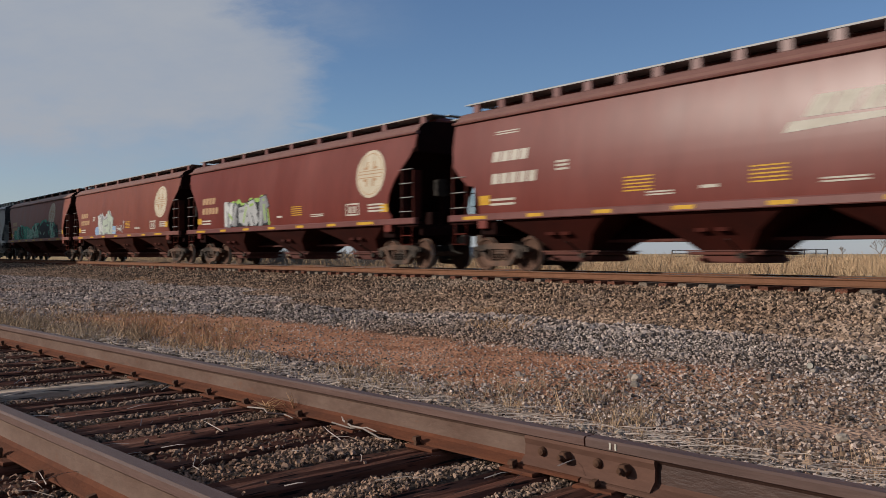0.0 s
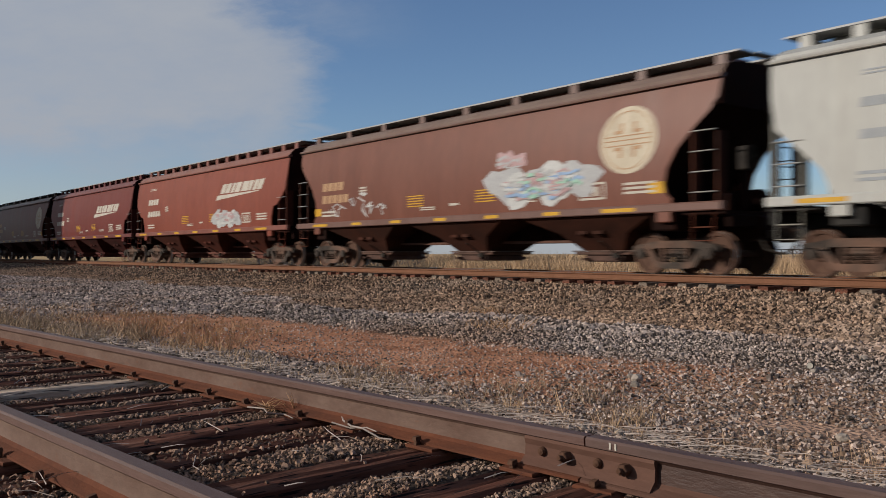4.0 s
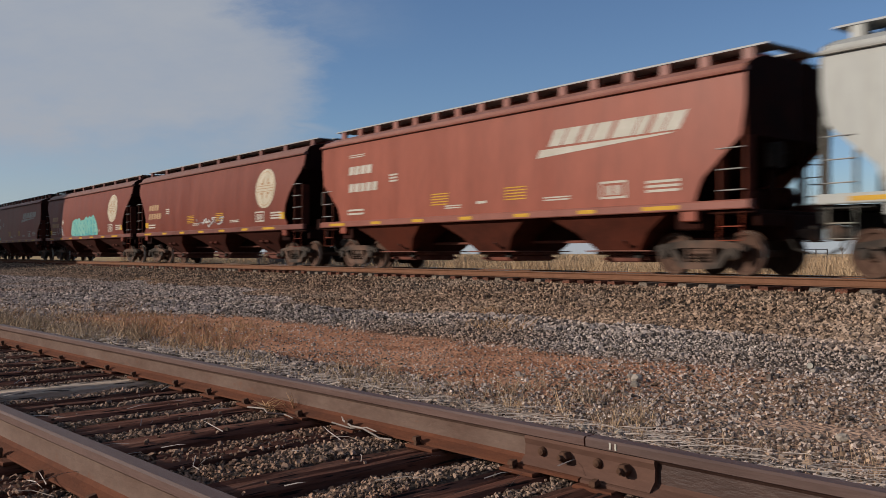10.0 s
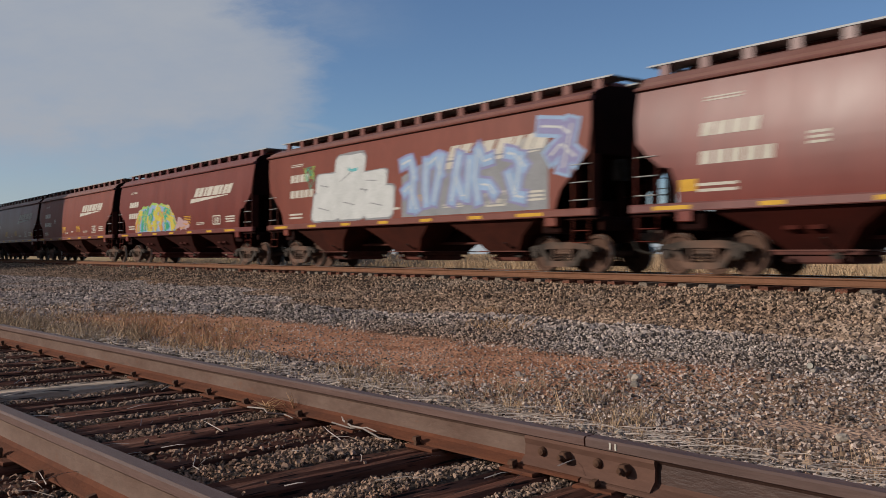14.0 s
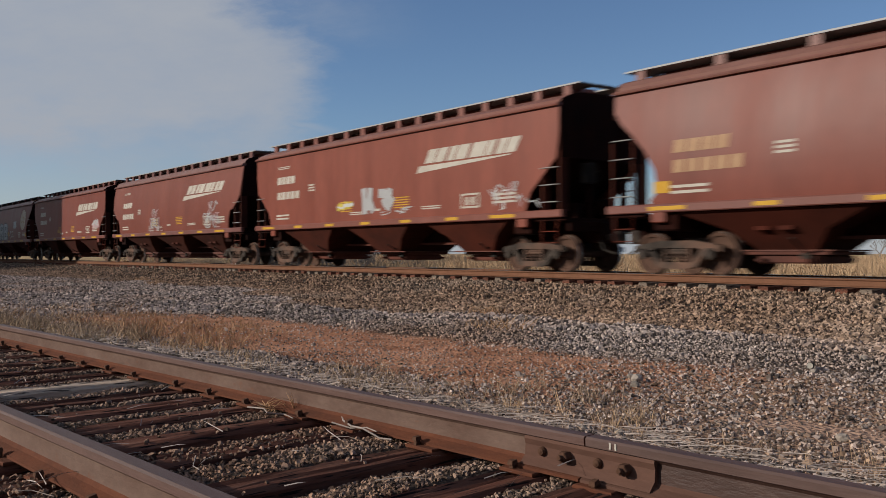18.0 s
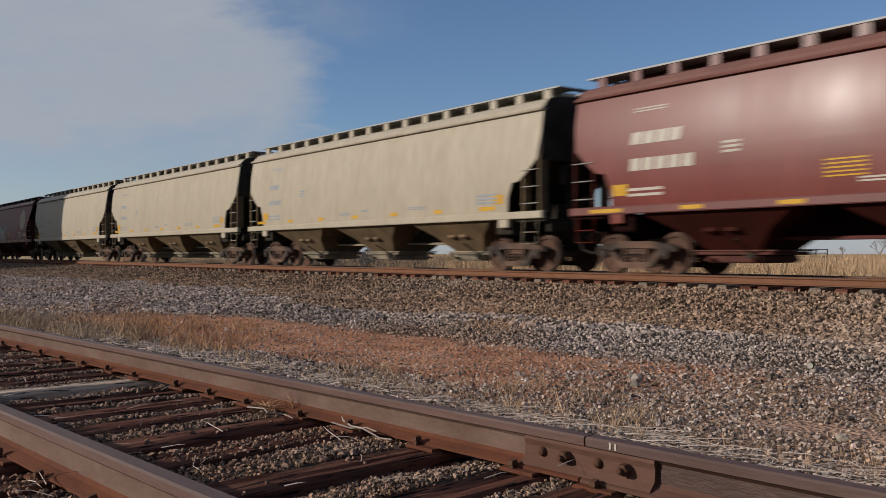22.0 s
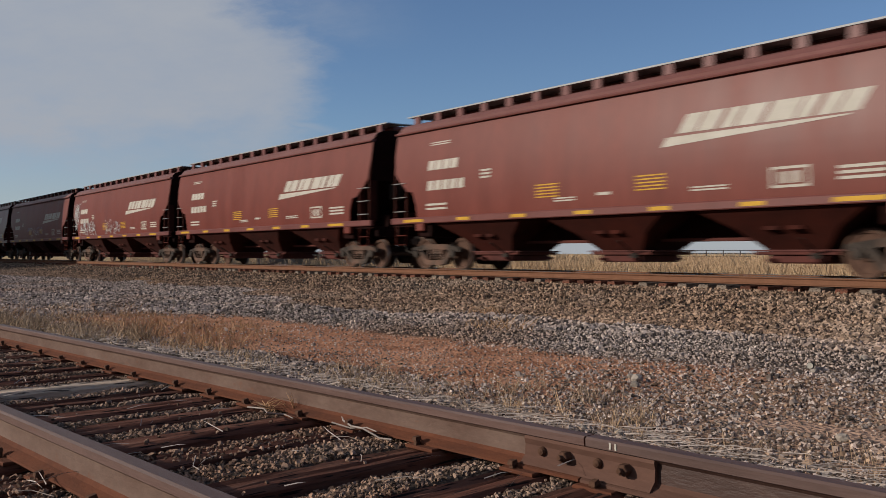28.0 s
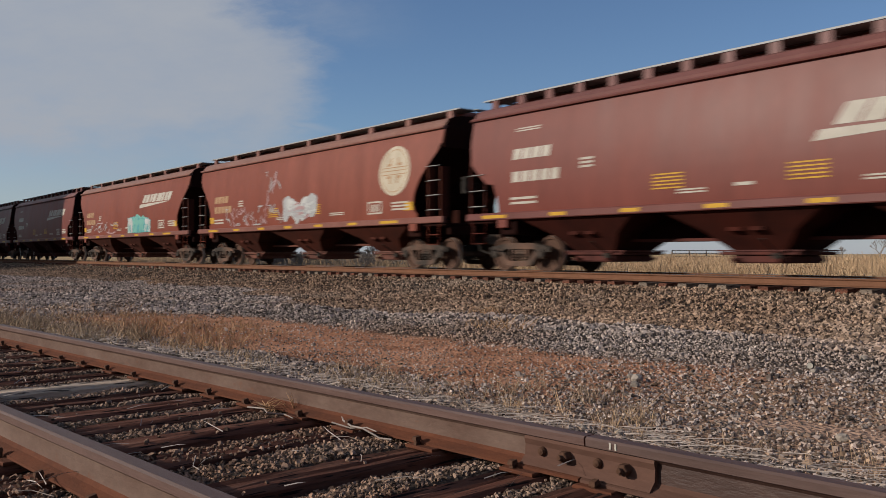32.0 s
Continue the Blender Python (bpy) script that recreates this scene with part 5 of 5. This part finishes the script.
def band(bm, kind, x0, x1, z0, top, lift, mi, n=26):
    """A sprayed field from z0 up to the uneven line top(t)."""
    cols = []
    for k in range(n + 1):
        q = k / n
        zt = max(z0 + 0.05, min(3.98, top(q)))
        cols.append([bm.verts.new(conform(kind, x0 + (x1 - x0) * q, z0 + (zt - z0) * r / 4, lift)) for r in range(5)])
    for a, b in zip(cols, cols[1:]):
        for r in range(4):
            bm.faces.new((a[r], b[r], b[r + 1], a[r + 1])).material_index = mi


def graffiti(kind, car, style, x0, x1, z0, z1, cols, n, seed):
    """Sprayed work on the side: a piece of blocky shapes on a field, a thin scribble, a round blot or bold lettering."""
    rng = random.Random(seed)
    U = rng.uniform
    mats = [colour_mat(nm, c) for nm, c in cols]
    bm = bmesh.new()
    w, h = x1 - x0, z1 - z0
    step = w / n
    z0 = max(z0, 1.55)
    if style == "piece":
        ph = U(0, 6)
        crest = lambda q: z0 + (z1 - z0) * ((1 - abs(2 * q - 1) ** 9) ** 0.6 * (0.88 + 0.07 * math.sin(9 * q + ph)) + 0.05 * math.sin(23 * q + ph) + 0.03 * math.sin(47 * q))
        band(bm, kind, x0, x1, z0, crest, 0.006, 0, 48)
        band(bm, kind, x0 + 0.12, x1 - 0.12, z0, lambda q: crest(q) - 0.12 * h, 0.008, len(cols) - 1, 48)
        for k in range(n):
            ax = x0 + step * (k + 0.04)
            zt = crest((k + 0.5) / n) - h * U(0.08, 0.16)
            zb = z0 + h * U(0.03, 0.1)
            lean, sag = U(-0.12, 0.2), U(-0.12, 0.12)
            f = 1 + (k + rng.randrange(2)) % max(1, len(cols) - 2)
            lines = [[(ax + step * (0.12 + 0.72 * px) + lean * h * (pz - 0.5), zb + (zt - zb) * pz + sag * h * (px - 0.5)) for px, pz in s] for s in wild(rng)]
            bold = min(step * 0.36, h * 0.27)
            for j, s in enumerate(lines):
                stroke(bm, kind, s, bold * 1.25, 0.010 + 0.0004 * k, len(cols) - 1)
            for j, s in enumerate(lines):
                stroke(bm, kind, s, bold, 0.013 + 0.0004 * k + 0.0008 * j, f)
            for s in lines:
                q = rng.randrange(len(s) - 1)
                stroke(bm, kind, s[q:q + 2], bold * 0.3, 0.019 + 0.0004 * k, rng.randrange(len(cols) - 1))
    elif style == "block":
        blob(bm, kind, (x0 + x1) / 2, (z0 + z1) / 2, w * 0.52, (z1 - z0) * 0.52, 0.007, rng, 2, n=28, power=8.0, wob=0.03)
        blob(bm, kind, (x0 + x1) / 2, (z0 + z1) / 2, w * 0.48, (z1 - z0) * 0.47, 0.0095, rng, 0, n=28, power=8.0, wob=0.03)
        stroke(bm, kind, [(x0 + w * 0.2, z0 + h * U(0.3, 0.6)), (x0 + w * 0.6, z0 + h * U(0.3, 0.6))], 0.03, 0.012, 2)
    elif style == "field":
        band(bm, kind, x0, x1, z0, lambda q: z0 + h * (0.55 + 0.35 * q + 0.1 * math.sin(7 * q)), 0.006, 0, 40)
    elif style == "scribble":
        for k in range(n):
            x, z = x0 + step * k, z0 + h * U(0.1, 0.9)
            pts = []
            for _ in range(6):
                pts.append((x, max(1.6, min(z0 + h, z))))
                x += max(0.16, step) * U(-0.9, 1.2)
                z += h * U(-0.45, 0.45)
            stroke(bm, kind, pts, U(0.03, 0.06), 0.008 + 0.0006 * k, rng.randrange(len(cols)))
    elif style == "blot":
        cx, cz = (x0 + x1) / 2, (z0 + z1) / 2
        if n < 4:
            blob(bm, kind, cx, cz, w * 0.52, (z1 - z0) * 0.52, 0.007, rng, len(cols) - 1, n=26, power=6.0, wob=0.05)
            blob(bm, kind, cx, cz, w * 0.48, (z1 - z0) * 0.48, 0.0085, rng, 0, n=26, power=6.0, wob=0.05)
        else:
            for k in range(5):
                blob(bm, kind, cx + w * 0.17 * (k - 2), cz + h * U(-0.15, 0.12), w * U(0.13, 0.2), h * U(0.26, 0.42), 0.007 + 0.0006 * k, rng, k % 2 * (len(cols) > 2), n=18, power=2.6, wob=0.2, turn=U(-0.4, 0.4))
        for k in range(n):
            a, r = U(0, 6.28), math.sqrt(rng.random()) * 0.8
            px, pz = cx + 0.42 * w * r * math.cos(a), cz + 0.4 * (z1 - z0) * r * math.sin(a)
            stroke(bm, kind, [(px - U(0.05, 0.35), pz), (px, pz + U(-0.08, 0.08)), (px + U(0.05, 0.35), pz + U(-0.05, 0.05))], U(0.04, 0.1), 0.012 + 0.0005 * k, rng.randrange(len(cols)))
    else:
        bold = min(step * 0.27, h * 0.22) * (0.8 if style.isupper() else 1)
        if style.isupper():
            band(bm, kind, x0 + 0.02, x1 - 0.02, z0 + 0.02 * h, lambda q: z1 - 0.06 * h, 0.007, 2)
        for k in range(n):
            ax, wid = x0 + step * (k + 0.05), step * 0.88
            lean = 0.0 if style.isupper() else U(-0.1, 0.2)
            lines = [[(ax + wid * (0.1 + 0.8 * px) + lean * h * pz, z0 + h * (0.1 + 0.78 * pz)) for px, pz in s] for s in (GLYPHS[style[k]] if style.isupper() else wild(rng))]
            for s in lines:
                stroke(bm, kind, s, bold * (1.5 if style.isupper() else 1.5), 0.01 + 0.0006 * k, 1)
            for s in lines:
                stroke(bm, kind, s, bold, 0.016 + 0.0006 * k, 0)
            for s in lines:
                if len(cols) > 2 and not style.isupper():
                    stroke(bm, kind, s, bold * 0.16, 0.021 + 0.0006 * k, 2 + k % (len(cols) - 2))
    bmesh.ops.recalc_face_normals(bm, faces=bm.faces)
    o = part("graffiti", bm, mats, car, "sprayed " + cols[0][0].replace("_", " ") + " graffiti")
    o["kind"] = "stuff"
    return o


WHT, GRY, BLK = ("white_spray", (0.504, 0.504, 0.49)), ("grey_spray", (0.23, 0.23, 0.238)), ("black_spray", (0.0216, 0.0216, 0.0252))
TUR, GRN, LIM = ("turquoise_spray", (0.18, 0.432, 0.374)), ("green_spray", (0.0432, 0.302, 0.202)), ("lime_spray", (0.288, 0.432, 0.108))
BLU, PUR, YEL = ("pale_blue_spray", (0.259, 0.36, 0.518)), ("violet_spray", (0.23, 0.216, 0.36)), ("yellow_spray", (0.54, 0.432, 0.072))
ORA, PNK, CYA = ("orange_spray", (0.54, 0.252, 0.072)), ("pink_spray", (0.432, 0.288, 0.288)), ("cyan_spray", (0.108, 0.36, 0.374))
SIL = ("silver_spray", (0.396, 0.396, 0.396))

# Couplings between the cars, as metres behind the first, and each car: build, colour, new paint, device, graffiti.
COUPLING = [-1.8, -20.82, -39.82, -58.63, -77.6, -95.62, -114.31, -131.9, -149.4, -168.48, -187.71, -206.65, -224.43, -242.98, -261.77, -280.76,
            -299.13, -316.77, -334.87, -353.14, -370.6, -387.73, -406.74, -425.3, -443.08, -461.4, -480.4, -498.1, -515.94, -533.74, -551.39, -570.81,
            -589.35, -607.19, -625.3, -643.54, -661.31, -679.12, -697.22, -715.02, -732.82, -751.96, -770.96, -789.24, -807.3]
R0, R1, R2, R3 = (0.17, 0.041, 0.025), (0.138, 0.026, 0.018), (0.205, 0.052, 0.031), (0.148, 0.052, 0.033)
R4 = (0.152, 0.033, 0.022)
WC, CC = (0.37, 0.367, 0.347), (0.375, 0.322, 0.25)
PTU = ("pale_turquoise_spray", (0.23, 0.47, 0.4))
PAL = ("pale_grey_green_spray", (0.4, 0.45, 0.37))
DGR, MNT = ("dark_grey_spray", (0.1, 0.1, 0.105)), ("mint_spray", (0.3, 0.48, 0.38))
CARS = [
    ("stepped", R1, 1, "swoosh", []),
    ("round", R1, 1, "cross", [("piece", -4.5, -0.55, 1.4, 2.75, [LIM, SIL, GRY, SIL, BLK], 4), ("bold", -4.7, -3.9, 1.5, 2.6, [WHT, SIL], 1)]),
    ("round", R0, 0, "cross", [("piece", -3.7, -1.0, 1.4, 2.85, [SIL, PAL, WHT, PAL, GRY], 3), ("blot", -4.2, -3.3, 1.5, 2.0, [BLU, BLU], 3), ("blot", -1.3, -0.4, 1.5, 2.0, [BLU, SIL], 3), ("scribble", -0.2, 1.3, 1.7, 2.3, [WHT, SIL], 5)]),
    ("round", R2, 0, "cross", [("piece", -6.7, -0.9, 1.4, 2.6, [GRN, BLK, GRN, MNT, BLK, GRN], 7), ("piece", -1.2, 6.3, 1.4, 2.85, [GRN, BLK, MNT, BLK, GRN, BLK], 7)]),
    ("flat", WC, 0, "", []),
    ("round", R3, 0, "cross", [("blot", 1.8, 5.6, 1.5, 2.75, [SIL, WHT, MNT, PNK, BLU], 70), ("blot", 2.1, 3.2, 2.6, 3.1, [PNK, SIL], 12), ("scribble", -5.9, -3.3, 1.75, 2.4, [SIL, WHT], 7)]),
    ("stepped", R2, 0, "swoosh", [("blot", 1.4, 4.4, 1.5, 2.3, [SIL, WHT, PNK], 30)]),
    ("stepped", R1, 0, "swoosh", []),
    ("round", R3, 0, "cross", []),
    ("round", R0, 0, "cross", []),
    ("round", R2, 0, "swoosh", [("blot", -4.4, -2.5, 1.45, 2.55, [YEL, PNK, PNK, LIM, BLK], 16), ("piece", -2.6, 2.2, 1.4, 2.6, [TUR, CYA, TUR, TUR, GRY], 4), ("blot", 2.1, 3.5, 1.45, 2.5, [YEL, PNK, PNK, WHT, LIM], 14)]),
    ("flat", WC, 0, "", []),
    ("flat", (0.265, 0.07, 0.042), 0, "swoosh", []),
    ("round", R0, 0, "cross", [("scribble", -0.4, 2.2, 1.65, 2.0, [WHT, SIL, GRY], 10)]),
    ("round", R0, 0, "cross", [("piece", -2.4, 3.1, 1.4, 2.75, [TUR, TUR, PTU, TUR, PTU, CYA], 8), ("scribble", -5.8, -4.1, 1.6, 2.25, [WHT, SIL, PNK], 14)]),
    ("flat", (0.258, 0.066, 0.039), 0, "swoosh", [("blot", -6.1, -4.9, 1.5, 1.75, [TUR, TUR], 2)]),
    ("stepped", R1, 1, "swoosh", []),
    ("flat", R0, 0, "swoosh", [("block", -4.9, -2.95, 1.5, 2.62, [WHT, SIL, GRY], 1), ("block", -1.5, 0.2, 1.5, 2.6, [WHT, SIL, GRY], 1), ("block", -3.15, -1.4, 1.5, 2.55, [WHT, SIL, GRY], 1), ("block", -4.65, -3.2, 2.5, 3.2, [WHT, SIL, GRY], 1),
                              ("block", -1.7, -0.2, 2.5, 3.1, [WHT, SIL, GRY], 1), ("block", -3.4, -1.5, 2.4, 3.75, [WHT, SIL, GRY], 1), ("blot", -2.7, -2.1, 3.0, 3.4, [CYA, CYA], 1),
                              ("field", 0.6, 6.9, 1.5, 3.7, [GRY, GRY], 1), ("bold", 0.4, 6.2, 1.6, 3.5, [BLU, PUR, WHT], 5), ("bold", 6.3, 8.1, 2.3, 3.95, [PUR, BLU, WHT], 1), ("scribble", -5.4, -4.7, 2.8, 3.5, [GRN, LIM], 7)]),
    ("stepped", R1, 0, "swoosh", [("piece", -5.5, 0.2, 1.4, 2.9, [YEL, LIM, ORA, GRN, YEL, BLU], 7), ("piece", -5.2, -0.4, 2.0, 3.0, [LIM, GRN, YEL, BLU], 4), ("blot", 0.0, 1.8, 1.5, 2.1, [PNK, ORA], 5)]),
    ("stepped", R0, 0, "swoosh", []),
    ("stepped", R1, 1, "swoosh", []),
    ("round", R0, 0, "swoosh", [("piece", 1.9, 4.8, 1.4, 2.4, [WHT, WHT, SIL, WHT, GRY], 3)]),
    ("flat", R2, 0, "swoosh", [("bold", -0.7, 1.2, 1.72, 2.6, [SIL, SIL], 2), ("scribble", 1.0, 2.3, 1.68, 1.85, [SIL], 4), ("scribble", 5.7, 7.3, 1.75, 2.3, [WHT, PNK, SIL], 10), ("blot", -2.2, -1.2, 1.9, 2.2, [YEL, WHT], 4)]),
    ("stepped", (0.18, 0.051, 0.034), 0, "swoosh", [("scribble", -2.45, -0.85, 1.55, 2.2, [PNK, SIL, SIL], 22), ("scribble", -2.0, -1.3, 2.1, 2.65, [PNK, SIL], 8), ("scribble", 4.64, 6.1, 1.55, 2.2, [PNK, SIL, SIL], 24), ("scribble", 5.0, 5.7, 2.1, 2.7, [PNK, SIL], 8)]),
    ("flat", R0, 0, "swoosh", [("blot", 5.9, 7.15, 1.85, 2.5, [PNK, SIL, GRY], 12)]),
    ("round", R0, 0, "cross", [("SORB", -4.6, 1.5, 1.5, 2.85, [SIL, BLK, GRY], 4), ("scribble", 1.9, 3.4, 1.65, 2.2, [WHT, GRY], 8), ("blot", 3.4, 4.4, 2.35, 3.05, [WHT, SIL], 10)]),
    ("stepped", R1, 1, "swoosh", []),
    ("stepped", CC, 0, "", []),
    ("stepped", CC, 0, "", []),
    ("stepped", CC, 0, "", []),
    ("round", R0, 0, "cross", [("piece", -6.6, 0.5, 1.4, 2.75, [TUR, ORA, SIL, YEL, PNK, WHT, GRY], 11), ("scribble", 0.1, 0.9, 1.9, 2.6, [WHT, SIL], 8)]),
    ("flat", (0.245, 0.064, 0.039), 0, "swoosh", []),
    ("stepped", R1, 0, "swoosh", []),
    ("stepped", R2, 0, "swoosh", []),
    ("stepped", R4, 0, "swoosh", []),
    ("stepped", R4, 0, "swoosh", []),
    ("stepped", R4, 0, "swoosh", [("scribble", -7.9, -6.9, 2.35, 3.5, [SIL, WHT], 16), ("scribble", -6.7, -3.4, 1.6, 2.4, [SIL, WHT], 24), ("scribble", -1.5, 1.0, 1.65, 2.35, [SIL, PNK], 14)]),
    ("stepped", R4, 0, "swoosh", [("scribble", -2.3, 2.1, 1.8, 2.3, [SIL, PUR, PNK], 20)]),
    ("stepped", R1, 1, "swoosh", []),
    ("stepped", R4, 0, "swoosh", []),
    ("round", R2, 0, "cross", [("scribble", -5.9, -1.2, 1.6, 2.3, [PNK, SIL], 20), ("blot", -0.8, 1.8, 1.5, 2.55, [SIL, WHT, PNK], 26), ("scribble", -2.2, -1.1, 2.7, 3.6, [SIL, PNK], 8)]),
    ("round", R2, 0, "swoosh", [("piece", 0.4, 3.9, 1.45, 2.5, [TUR, WHT, TUR, CYA], 4), ("scribble", -6.0, -2.0, 1.6, 2.2, [SIL, PNK], 10)]),
    ("stepped", R4, 0, "swoosh", []),
    ("stepped", R1, 0, "swoosh", []),
]
# where the device sits on the cars that differ from the usual
DEVICE_AT = {3: (4.58, 3.12), 13: (5.89, 2.97), 14: (5.77, 2.98), 30: (6.22, 3.0), 7: (1.65, 2.55), 16: (1.6, 2.83), 20: (2.22, 2.75), 23: (2.02, 2.89), 26: (1.7, 2.89),
             35: (2.04, 2.47), 36: (1.95, 2.54), 37: (2.02, 2.53), 38: (1.73, 2.77), 39: (1.69, 2.51)}
LABELS = {"round": "bulging red-brown covered hopper car with round end openings", "flat": "flat-sided red-brown covered hopper car", "stepped": "glossy curved-side red-brown covered hopper car"}


def tone(ob, old, c):
    ob.color = (*(v * n / o for v, n, o in zip(ob.color[:3], c, old)), 1)


def train():
    made, cars = {}, []
    for i, (kind, colour, gloss, emblem, tags) in enumerate(CARS):
        light = sum(colour) > 0.7
        key = (kind, light, gloss)
        mid = (COUPLING[i] + COUPLING[i + 1]) / 2
        at = pose(mid, YC, ZR)
        if key not in made:
            made[key] = hopper(kind, colour, gloss)
            made[key].matrix_basis = at
            made[key]["base"] = colour
            car = made[key]
        else:
            src = made[key]
            car = copy_thing(src, at)
            for o in car.children_recursive:
                tone(o, src["base"], colour)
        label = LABELS[kind] if not light else ("off-white flat-sided covered hopper car with faded stencils" if kind == "flat" else "cream covered hopper car with yellow squares")
        if tags:
            label += " sprayed with graffiti"
        tagged(car, label, "freight car", "cars of the grain train")
        cars.append((car, mid))
    for i, ((kind, colour, gloss, emblem, tags), (car, mid)) in enumerate(zip(CARS, cars)):
        if emblem:
            usual = (6.5, 2.99) if emblem == "cross" else (2.24, 2.78) if kind == "round" else (2.4, 2.81) if kind == "flat" else (1.9, 2.72)
            device(kind, car, emblem, *DEVICE_AT.get(i, usual))
        for k, (style, a, b, c, d, cols, n) in enumerate(tags):
            graffiti(kind, car, style, a, b, c, d, cols, n, 100 * i + k * 17)
    return cars


TRAIN = train()


# ---- distance ----
def pipe_fence(x0, y0, x1, y1, h, n, label):
    f = new("pipe_fence")
    a, b = Vector((x0, y0, ground_z(x0, y0))), Vector((x1, y1, ground_z(x1, y1)))
    for k in range(n + 1):
        p = a.lerp(b, k / n)
        bm = bmesh.new()
        tube(bm, [p - Vector((0, 0, 0.2)), p + Vector((0, 0, h))], 0.07, 6)
        part("post", bm, M["pipe"], f)
    for k in range(4):
        z = Vector((0, 0, h * (0.3 + 0.23 * k)))
        bm = bmesh.new()
        tube(bm, [a + z, b + z], 0.05, 6)
        part("rail", bm, M["pipe"], f)
    tagged(f, label, "fence", "pipe corral fences")


def ahead(px, dist):
    """A place at that depth along the view, px to the right of its middle in units of depth."""
    p = FWD * dist + RIGHT * (px * dist)
    return p.x, p.y


for c0, c1, dist, h in ((0.368, 0.433, 95, 1.75), (0.258, 0.354, 110, 1.7)):
    p, q = ahead(c0, dist), ahead(c1, dist)
    pipe_fence(*p, *q, h, 5, "dark welded pipe corral fence in the field")


def bare_tree(x, y, h, seed):
    """A leafless tree: trunk, limbs and fine twigs."""
    rng = random.Random(seed)
    z = ground_z(x, y)
    t = new("bare_tree")
    bm, tw = bmesh.new(), bmesh.new()

    def grow(p, d, ln, r, depth):
        q = p + d * ln
        tube(bm if depth < 2 else tw, [p, p.lerp(q, 0.5) + Vector((rng.uniform(-1, 1), rng.uniform(-1, 1), 0)) * ln * 0.06, q], [r, r * 0.85, r * 0.65], 5 if depth < 2 else 3)
        if depth < 5:
            for _ in range(3):
                nd = (d + Vector((rng.uniform(-1, 1), rng.uniform(-1, 1), rng.uniform(-0.2, 0.6))) * 0.75).normalized()
                grow(q, nd, ln * rng.uniform(0.6, 0.8), r * 0.6, depth + 1)
    grow(Vector((x, y, z - 0.1)), Vector((0, 0, 1)), h * 0.28, h * 0.03, 0)
    part("trunk", bm, M["bark"], t)
    part("crown", tw, M["bark"], t)
    tagged(t, "leafless grey tree in the distant field", "tree", "bare trees")


for c, dist, h in ((0.492, 130, 4.6), (0.45, 170, 3.4), (0.395, 120, 3.0)):
    bare_tree(*ahead(c, dist), h, int(dist))


def bare_bush(x, y, h, seed):
    """A leafless grey bush: stems from one root, forking into twigs."""
    rng = random.Random(seed)
    root = Vector((x, y, ground_z(x, y) - 0.1))
    t = new("bare_bush")
    bm, tw = bmesh.new(), bmesh.new()

    def grow(p, d, ln, r, depth):
        q = p + d * ln
        tube(bm if depth < 1 else tw, [p, q], [r, r * 0.6], 4 if depth < 1 else 3)
        if depth < 4:
            for _ in range(3):
                grow(p.lerp(q, rng.uniform(0.6, 1.0)), (d + Vector((rng.uniform(-1, 1), rng.uniform(-1, 1), rng.uniform(-0.3, 0.7))) * 0.8).normalized(), ln * rng.uniform(0.55, 0.75), max(0.014, r * 0.6), depth + 1)
    for _ in range(6):
        grow(root, Vector((rng.uniform(-1, 1), rng.uniform(-1, 1), 1.1)).normalized(), h * 0.36, h * 0.018, 0)
    part("stem", bm, M["bark"], t)
    part("crown", tw, M["bark"], t)
    tagged(t, "leafless grey bush in the dry field beyond the track", "bush", "bare bushes")


for k, (c, dist, h) in enumerate(((-0.2, 60, 2.3), (-0.175, 64, 2.5), (-0.155, 56, 2.2), (-0.135, 66, 2.6), (-0.115, 60, 2.3), (-0.095, 57, 2.2), (-0.075, 63, 2.5), (-0.055, 60, 2.2), (-0.035, 68, 2.4))):
    bare_bush(*ahead(c, dist), h, 40 + k)


def grain_elevator():
    """Concrete silos beside the siding, whose shade falls on the train."""
    e = new("grain_elevator")
    edge = Vector((-60.8, 15.2, 0)) + SUN_AZ * 42
    left = Vector((SUN_AZ.y, -SUN_AZ.x, 0))
    if left.x > 0:
        left = -left
    for k in range(4):
        c = edge + left * (5.0 + 9.4 * k)
        bm = bmesh.new()
        turned(bm, [(5.0, -0.5), (5.0, 30.0), (4.8, 30.4), (0.5, 30.6)], 32, axis="Z", centre=(c.x, c.y, 0))
        part("silo", bm, M["concrete"], e)
    tagged(e, "row of tall pale concrete grain silos beside the siding", "grain elevator")


grain_elevator()


# ---- what moves ----
def travelled(t):
    return 21.1711 * t + 0.0344656 * t * t + 1.97233e-5 * t ** 3


def motions():
    """The train rolls by, and its wheels turn."""
    for car, mid in TRAIN:
        walk(car, [(t, pose(mid + travelled(t), YC, ZR)) for t in range(0, 33, 2)])
    wheels = [o for car, _ in TRAIN for o in car.children_recursive if o.name.startswith("wheelset")]
    first = wheels[0]
    walk(first, [(k / FPS, pose(0, 0, 0, 0, 88.0 * k, 0)) for k in range(32 * FPS + 1)])
    for o in wheels[1:]:
        o.rotation_mode = "QUATERNION"
        o.animation_data_create()
        o.animation_data.action = first.animation_data.action
        o.animation_data.action_slot = first.animation_data.action_slot


motions()
